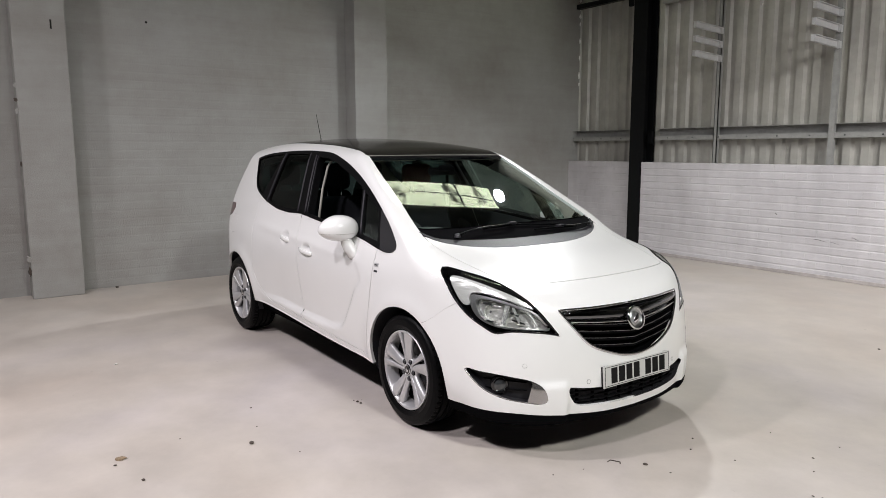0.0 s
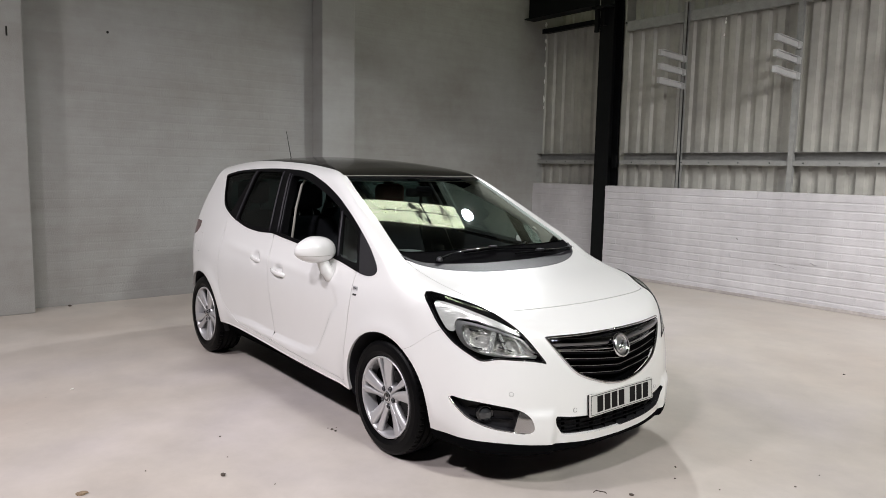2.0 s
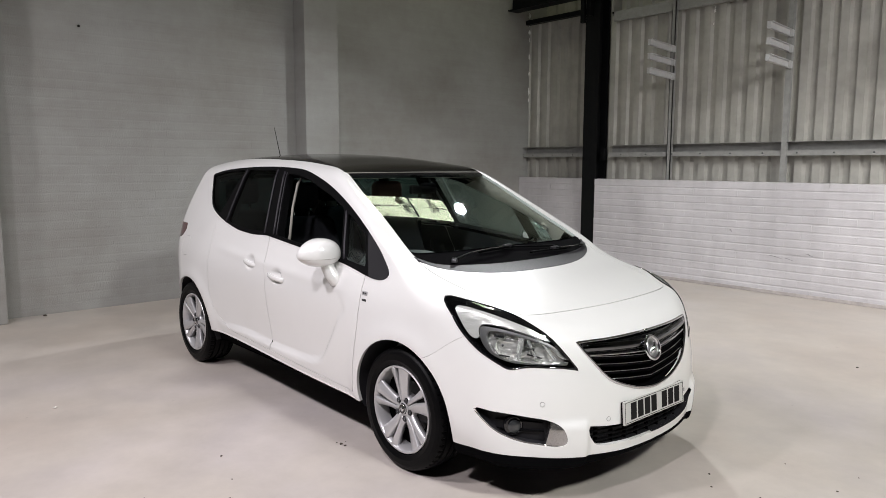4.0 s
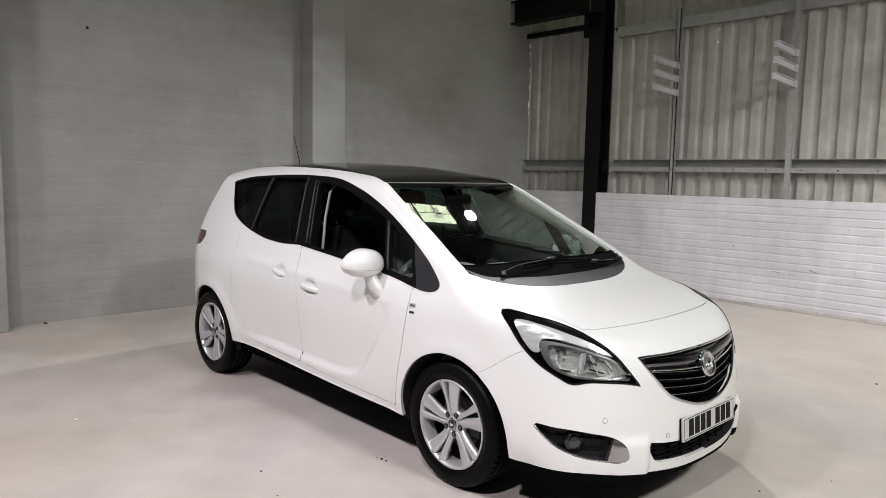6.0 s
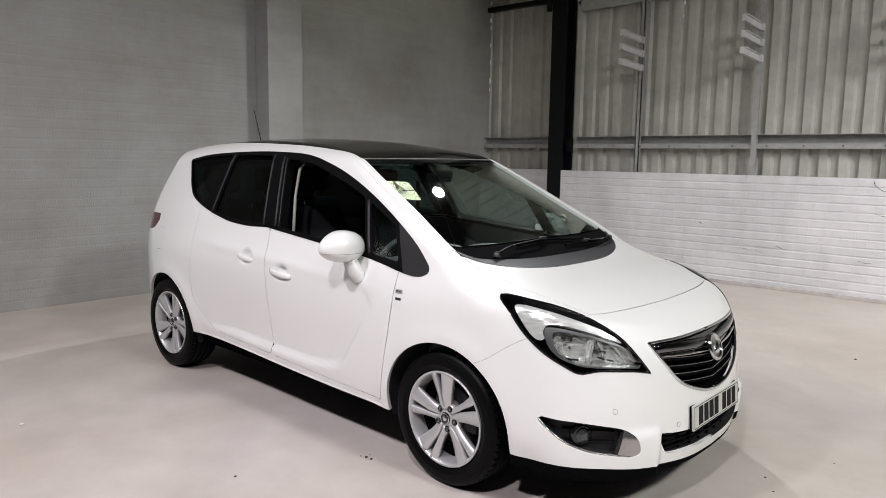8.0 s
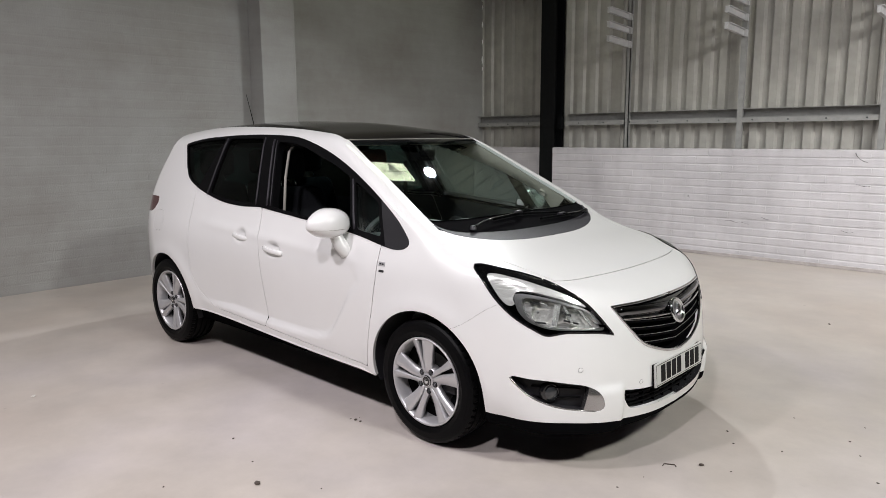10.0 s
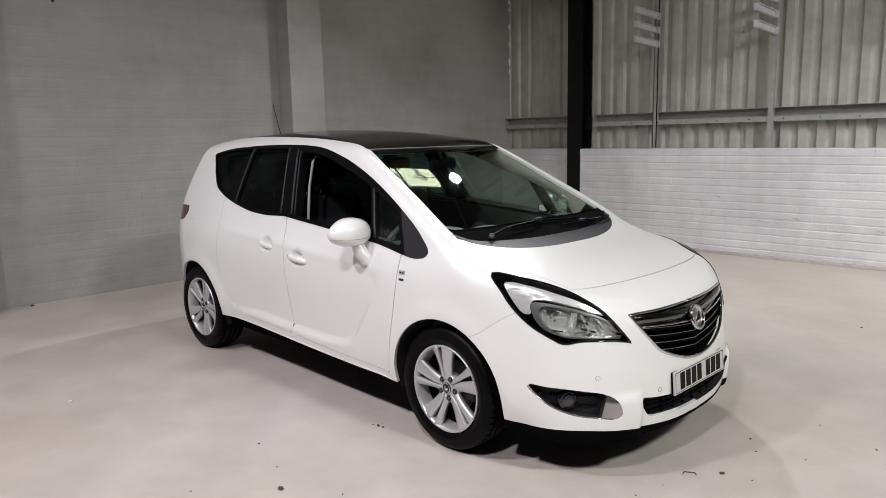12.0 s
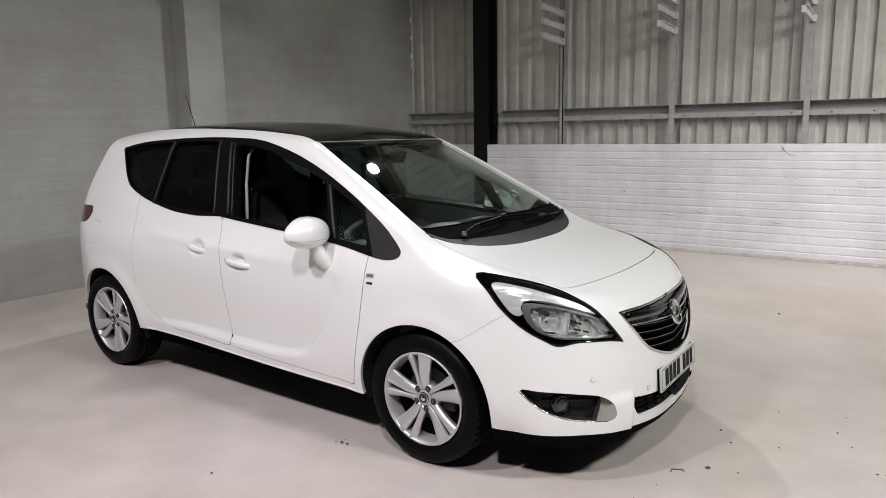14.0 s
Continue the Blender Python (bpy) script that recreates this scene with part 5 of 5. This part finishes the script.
def car_seat(x, y, wide=0.25, cover=None):
    st = new("seat")
    st.parent = car
    st.location = (x, y, 0)
    part("cushion", soft_box((-0.26, -wide, 0.42), (0.28, wide, 0.60), 0.07, 4), CLOTH, st, "dark cloth", True)

    def lean(c):
        c = Vector(c)
        k = (c.z - 0.55) / 0.65
        c.x -= 0.22 * k + 0.03 * math.sin(k * 3.1)
        c.y *= 1.0 - 0.16 * max(k, 0)**2
        c.x += 0.10 * (abs(c.y) / wide)**2 * (1 if c.x > -0.3 - 0.22 * k else 0) * 0.5
        return c
    bm = bmesh.new()
    box(bm, (-0.34, -wide, 0.50), (-0.20, wide, 1.18))
    bmesh.ops.bevel(bm, geom=bm.edges[:], offset=0.055, segments=4, affect="EDGES", profile=0.5)
    bmesh.ops.subdivide_edges(bm, edges=[e for e in bm.edges if e.calc_length() > 0.2], cuts=5, use_grid_fill=True)
    for v in bm.verts:
        v.co = lean(v.co)
    part("backrest", bm, CLOTH, st, "dark cloth", True)
    hr = part("headrest", soft_box((-0.57, -0.13, 1.23), (-0.46, 0.13, 1.42), 0.045, 4), cover or CLOTH, st, "dark red cloth" if cover else "dark cloth", True)
    for yy in (-0.06, 0.06):
        part("post", tube([(-0.50, yy, 1.14), (-0.52, yy, 1.26)], 0.007, 8), CHROME, hr, "", True)
    return st


car_seat(0.06, -0.37)
car_seat(0.08, 0.39, cover=RED_CLOTH)
for y in (-0.42, 0.0, 0.42):
    car_seat(-0.78, y, 0.2)
# inner mirror, sun visors, seat belt
p, n = on_top(0.62, 0.0)
rm = part("inner_mirror", soft_box((-0.02, -0.11, -0.028), (0.012, 0.11, 0.028), 0.012), TRAY, car, "black inner mirror", True)
rm.location = (p.x - 0.13, 0.0, p.z - 0.030)
part("mirror_foot", soft_box((0.0, -0.035, 0.0), (0.09, 0.035, 0.045), 0.014), TRAY, rm, "", True)
for y in (-0.34, 0.34):
    p, n = on_top(0.36, y)
    v = part("sun_visor", soft_box((-0.10, -0.19, -0.012), (0.07, 0.19, 0.006), 0.006), CREAM, car, "cream sun visor", True)
    v.location = (p.x - 0.04, y, p.z - 0.06)
for s in (-1, 1):
    part("seat_belt", boxes(((-0.30, 0.60 * s - 0.003, 0.6), (-0.26, 0.60 * s + 0.003, 1.33))), CLOTH, car)
    part("pillar_trim", tube([(0.020, 0.735 * s, 1.04), (-0.066, 0.655 * s, 1.26), (-0.124, 0.58 * s, 1.42), (-0.120, 0.55 * s, 1.462), (-0.07, 0.52 * s, 1.488)], [0.009, 0.009, 0.009, 0.009, 0.008], 10), BEIGE if s < 0 else DASH, car, "door pillar trim", True)
    # windscreen pillar trim, from the edge of the screen to the quarter window, with its speaker
    upper = [p - n * 0.022 for p, n in top_line([(x, (float(screen_edge(np.array([x]))[0]) - 0.006) * s) for x in (0.48, 0.58, 0.70, 0.80, 0.90, 1.0, 1.08, 1.14)])]
    lower = [p - n * 0.060 for p, n in meets_side([(0.25, 1.425), (0.45, 1.36), (0.63, 1.293), (0.75, 1.236), (0.86, 1.186), (0.93, 1.13), (0.965, 1.07), (0.99, 1.01)], s)]
    bm = bmesh.new()
    cols = [[bm.verts.new(a_.lerp(b_, q) + Vector((0, -s * 0.012 * math.sin(q * math.pi), 0))) for q in (0, 0.25, 0.5, 0.75, 1)] for a_, b_ in zip(upper, lower)]
    for c0, c1 in zip(cols, cols[1:]):
        for j in range(4):
            bm.faces.new((c0[j], c0[j + 1], c1[j + 1], c1[j]))
    bmesh.ops.recalc_face_normals(bm, faces=bm.faces[:])
    part("pillar_cover", bm, CREAM, car, "cream windscreen pillar trim", True)
    mid = (upper[5] + lower[5]) / 2
    n = (upper[6] - upper[4]).cross(lower[5] - upper[5]).normalized()
    n = n if n.y * s < 0 else -n
    sp = part("speaker", lathe([(0.0, 0.003), (0.020, 0.003), (0.022, 0.007), (0.026, 0.007), (0.03, -0.004)], 24, "z"), CREAM, car, "", True)
    sp.matrix_local = Matrix.Translation(mid + n * 0.012) @ n.to_track_quat("Z", "Y").to_matrix().to_4x4()


# ---- loose things on the floor ----
GRIT = plain("floor_grit", (0.07, 0.055, 0.045), 0.9, grain=0.3, scale=80, bump=0.5)
PALE = plain("pale_chip", (0.7, 0.68, 0.64), 0.8, grain=0.15, scale=60, bump=0.4)
LEAF = plain("dry_leaf", (0.22, 0.16, 0.10), 0.8, grain=0.3, scale=60, bump=0.4)


def chip(x, y, r, material, label, category, tall=0.5):
    rnd = random.Random(int(x * 1000) + int(y * 77))
    bm = bmesh.new()
    bmesh.ops.create_icosphere(bm, subdivisions=2, radius=r)
    for v in bm.verts:
        v.co = Vector((v.co.x * 1.3, v.co.y, v.co.z * tall)) * rnd.uniform(0.75, 1.15)
    lowest = min(v.co.z for v in bm.verts)
    ob = part("stone_chip" if material is not LEAF else "dry_leaf", bm, material, None)
    ob.location, ob.rotation_euler = (x, y, -lowest), (0, 0, rnd.uniform(0, 3))
    return tagged(ob, label, category)


chip(2.448, -0.166, 0.010, GRIT, "dark grit crumb on the painted floor", "debris")
chip(1.068, -1.650, 0.013, GRIT, "dark grit crumb on the painted floor", "debris")
chip(0.870, -2.255, 0.021, LEAF, "brown dry leaf scrap lying on the floor", "leaf", 0.35)
chip(0.848, -0.897, 0.009, GRIT, "dark grit crumb beside the car", "debris")
chip(0.882, -0.893, 0.007, GRIT, "dark grit crumb beside the car", "debris")
chip(-0.842, -1.954, 0.010, PALE, "pale paint chip on the floor", "debris")
chip(-3.93, -1.36, 0.018, GRIT, "dark rubble crumb at the foot of the wall", "debris")
chip(0.566, -1.470, 0.006, GRIT, "dark grit crumb on the painted floor", "debris")
for x, y, r in ((0.932, -2.292, 0.007), (1.175, -2.215, 0.008), (1.314, -1.486, 0.004), (0.786, -1.943, 0.004), (0.865, -1.546, 0.004), (0.815, -0.905, 0.004), (0.835, -0.86, 0.003),
                (2.469, 0.170, 0.005), (2.573, -0.136, 0.004), (2.392, 0.295, 0.006), (2.676, 0.238, 0.004), (2.890, 0.580, 0.005), (2.967, 0.435, 0.004),
                (2.591, 0.711, 0.004), (2.261, -0.610, 0.004), (2.303, -0.447, 0.003), (2.905, 0.820, 0.004), (2.203, 2.929, 0.009), (3.09, 0.187, 0.005), (3.125, 0.200, 0.006)):
    chip(x, y, r, GRIT, "small dark grit crumb on the painted floor", "debris")
wire = part("wire_scrap", tube([(2.318, -0.292, 0.003), (2.312, -0.266, 0.003), (2.356, -0.244, 0.003), (2.366, -0.256, 0.003)], 0.0026, 6), GRIT, None)
tagged(wire, "bent scrap of dark wire on the floor", "wire")


# ---- marks on the walls ----
HOLE = plain("dark_hole", (0.01, 0.009, 0.008), 0.9, grain=0.3, scale=90)
# near-white that paints daylight showing through gaps and holes
DAYLIGHT_SPOT = plain("painted_daylight", (0.85, 0.85, 0.82), 0.9, grain=0.2, scale=40, bump=0.6)
structure("wall_slot", boxes(((-3.752, -1.853, 2.757), (-3.747, -1.837, 2.848)), bevel=0.002), HOLE, "dark slot in the face of the pier", "slot")
structure("wall_hole", lathe([(0.0, 0.004), (0.012, 0.004), (0.014, 0.0)], 14, "x"), HOLE, "small drilled hole in the back wall", "hole").location = (-3.999, -0.867, 2.952)


def flake(name, x, y, z, w, h, thick, material, label, category, seed, turn=0):
    """A ragged patch of broken paint or plaster, or of painted daylight, standing a little proud of a wall that faces
    +x, or is turned.
    """
    rnd = random.Random(seed)
    bm = bmesh.new()
    ring = [(math.cos(a) * w * rnd.uniform(0.5, 1.1), math.sin(a) * h * rnd.uniform(0.6, 1.1)) for a in np.linspace(0, 2 * math.pi, 15)[:-1]]
    low_ = [bm.verts.new((0, p, q)) for p, q in ring]
    top_ = [bm.verts.new((thick, p * 0.8, q * 0.85)) for p, q in ring]
    bm.faces.new(top_)
    for i in range(14):
        bm.faces.new((low_[i], low_[(i + 1) % 14], top_[(i + 1) % 14], top_[i]))
    bmesh.ops.recalc_face_normals(bm, faces=bm.faces[:])
    ob = structure(name, bm, material, label, category)
    ob.location, ob.rotation_euler = (x, y, z), (0, 0, radians(turn))


# above 2 m daylight slits painted as pale flakes, below it broken plaster
for i, (z, w, h) in enumerate(((3.99, 0.03, 0.05), (3.86, 0.018, 0.06), (3.72, 0.03, 0.05), (3.60, 0.015, 0.04), (3.33, 0.02, 0.05), (3.05, 0.014, 0.05), (2.76, 0.022, 0.07), (2.62, 0.016, 0.04), (1.63, 0.05, 0.05), (1.48, 0.06, 0.04))):
    flake("daylight_slit_scar", -3.998, 6.02 - (0.07 if z < 2 else 0), z, w, h, 0.006, DAYLIGHT_SPOT if z > 2 else WALL_PAINT, "broken wall corner: painted daylight slits above, plaster scars below", "scar", i)
for i, (z, w, h) in enumerate(((2.18, 0.018, 0.03), (2.04, 0.022, 0.022), (1.93, 0.02, 0.05), (1.40, 0.012, 0.03), (0.42, 0.03, 0.05), (0.30, 0.02, 0.06))):
    flake("chipped_edge", -3.752, -2.205, z, w, h, 0.005, GRIT if i % 2 else WALL_PAINT, "chipped brick edge of the pier", "chip", 40 + i)
crack = structure("wall_crack", tube([(1.691, SIDE - 0.001, 1.315), (1.70, SIDE - 0.001, 1.285), (1.735, SIDE - 0.001, 1.245), (1.775, SIDE - 0.001, 1.222), (1.83, SIDE - 0.001, 1.205)], [0.005, 0.003, 0.0025, 0.003, 0.001], 5), HOLE, "crack running down the low brick wall", "crack")
# daylight through small holes, painted as pale spots on the cladding
for x, z, r in ((-0.660, 3.575, 0.013), (-0.664, 3.530, 0.017), (-0.676, 3.368, 0.011)):
    flake("daylight_hole", x, 5.858, z, r, r * 1.5, 0.002, DAYLIGHT_SPOT, "daylight through a hole in the cladding, painted as a pale spot", "chip", int(z * 100), -90)
for x, z, run_, r in ((0.30, 0.452, 0.17, 0.0035), (0.50, 0.437, 0.10, 0.0025), (0.73, 0.512, 0.09, 0.005), (-0.20, 0.732, 0.03, 0.006), (1.72, 0.955, 0.16, 0.003), (1.60, 0.43, 0.14, 0.003)):
    structure("wall_crack", tube([(x + run_ * q, SIDE + 0.004, z + 0.010 * math.sin(q * 5 + x)) for q in np.linspace(0, 1, 7)], [r * 0.2, r * 0.7, r * 0.4, r * 0.8, r * 0.3, r * 0.6, r * 0.1], 5), HOLE,
              "broken mortar joint in the low brick wall", "crack")


# ---- bricks ----
def brick_mesh(k, wide, high, deep, soft, ends=1.0):
    """One brick face, chamfered and a little uneven; it looks along +y and is turned to its wall."""
    rnd = random.Random(k)
    j = lambda a: rnd.uniform(-a, a)
    w, h = wide / 2, high / 2
    out = [(-w + j(0.003), 0, -h + j(0.0026)), (w + j(0.003), 0, -h + j(0.0026)), (w + j(0.003), 0, h + j(0.0026)), (-w + j(0.003), 0, h + j(0.0026))]
    face = [(x * (1 - soft * ends / w), deep + j(deep * 0.25), z * (1 - soft / h)) for x, _, z in out]
    me = bpy.data.meshes.new("brick")
    me.from_pydata(out + face, [], [(4, 7, 6, 5)] + [(i, i + 4, (i + 1) % 4 + 4, (i + 1) % 4) for i in range(4)])
    return me


def brickwork(parent, material, length, courses, base, turn, single, wide=0.30, high=0.0961, joint=0.005, deep=0.006, soft=0.005, seed=3, squeeze=0.25, ends=0.35):
    """Stretcher courses from base along the wall; those for which single() holds are objects, the rest one mesh."""
    rnd = random.Random(seed)
    kinds = [brick_mesh(seed * 100 + k, wide - joint * squeeze, high - joint, deep, soft, ends) for k in range(10)]
    for me in kinds:
        me.materials.append(material)
    vs, fs, m = [], [], pose(*base, 0, 0, turn)
    for c in range(courses):
        x = -wide * 0.5 * (c % 2) + rnd.uniform(-0.02, 0.02)
        while x < length - wide * 0.4:
            x0, x1 = max(x, 0), min(x + wide, length)
            mid, z = (x0 + x1) / 2, (c + 0.5) * high
            me = rnd.choice(kinds)
            inset = -rnd.choice((0, 0, 0, 0.0, 0.001, 0.002, 0.003))
            dz = rnd.uniform(-0.0022, 0.0022) * deep / 0.006
            t = m @ pose(mid, inset * deep / 0.006, z + dz, rnd.uniform(-0.6, 0.6), rnd.uniform(-0.3, 0.3), rnd.uniform(-0.15, 0.15)) @ Matrix.Diagonal(((x1 - x0) / wide, 1, 1, 1))
            if single(t.translation):
                ob = new("brick", me)
                ob.parent = parent
                ob.matrix_world = t
            else:
                n = len(vs)
                vs += [tuple(t @ v.co) for v in me.vertices]
                fs += [tuple(i + n for i in q.vertices) for q in me.polygons]
            x += wide
    me = bpy.data.meshes.new("brickwork")
    me.from_pydata(vs, [], fs)
    me.materials.append(material)
    rest = new("brickwork", me)
    rest.parent = parent
    tagged(rest, kind="stuff")


# low wall: faces -y, so its run goes from high x to low x
brickwork(low_wall, LOW_PAINT, 10.3, 14, (7.994, SIDE + 0.012, 0), 180, lambda p: p.x < 2.95, seed=3, squeeze=-0.1, ends=0.10, soft=0.011, deep=0.0055)
recess = bpy.data.objects["wall_recess"]
brickwork(recess, LOW_PAINT, 1.56, 14, (-2.44, 5.834, 0), 180, lambda p: False, deep=0.004, seed=5)
# back wall: faces +x, run along -y, bays between the piers
for y1, y0 in ((6.05, 2.11), (1.62, -1.71), (-2.2, -5.55)):
    brickwork(wall_back, WALL_PAINT, y1 - y0, 58, (BACK - 0.012, y1, 0), -90, lambda p: -1.72 < p.y < 1.65 and p.z < 2.45, deep=0.0009, soft=0.012, squeeze=-0.3, ends=0.02, seed=int(y1 * 10) + 90)
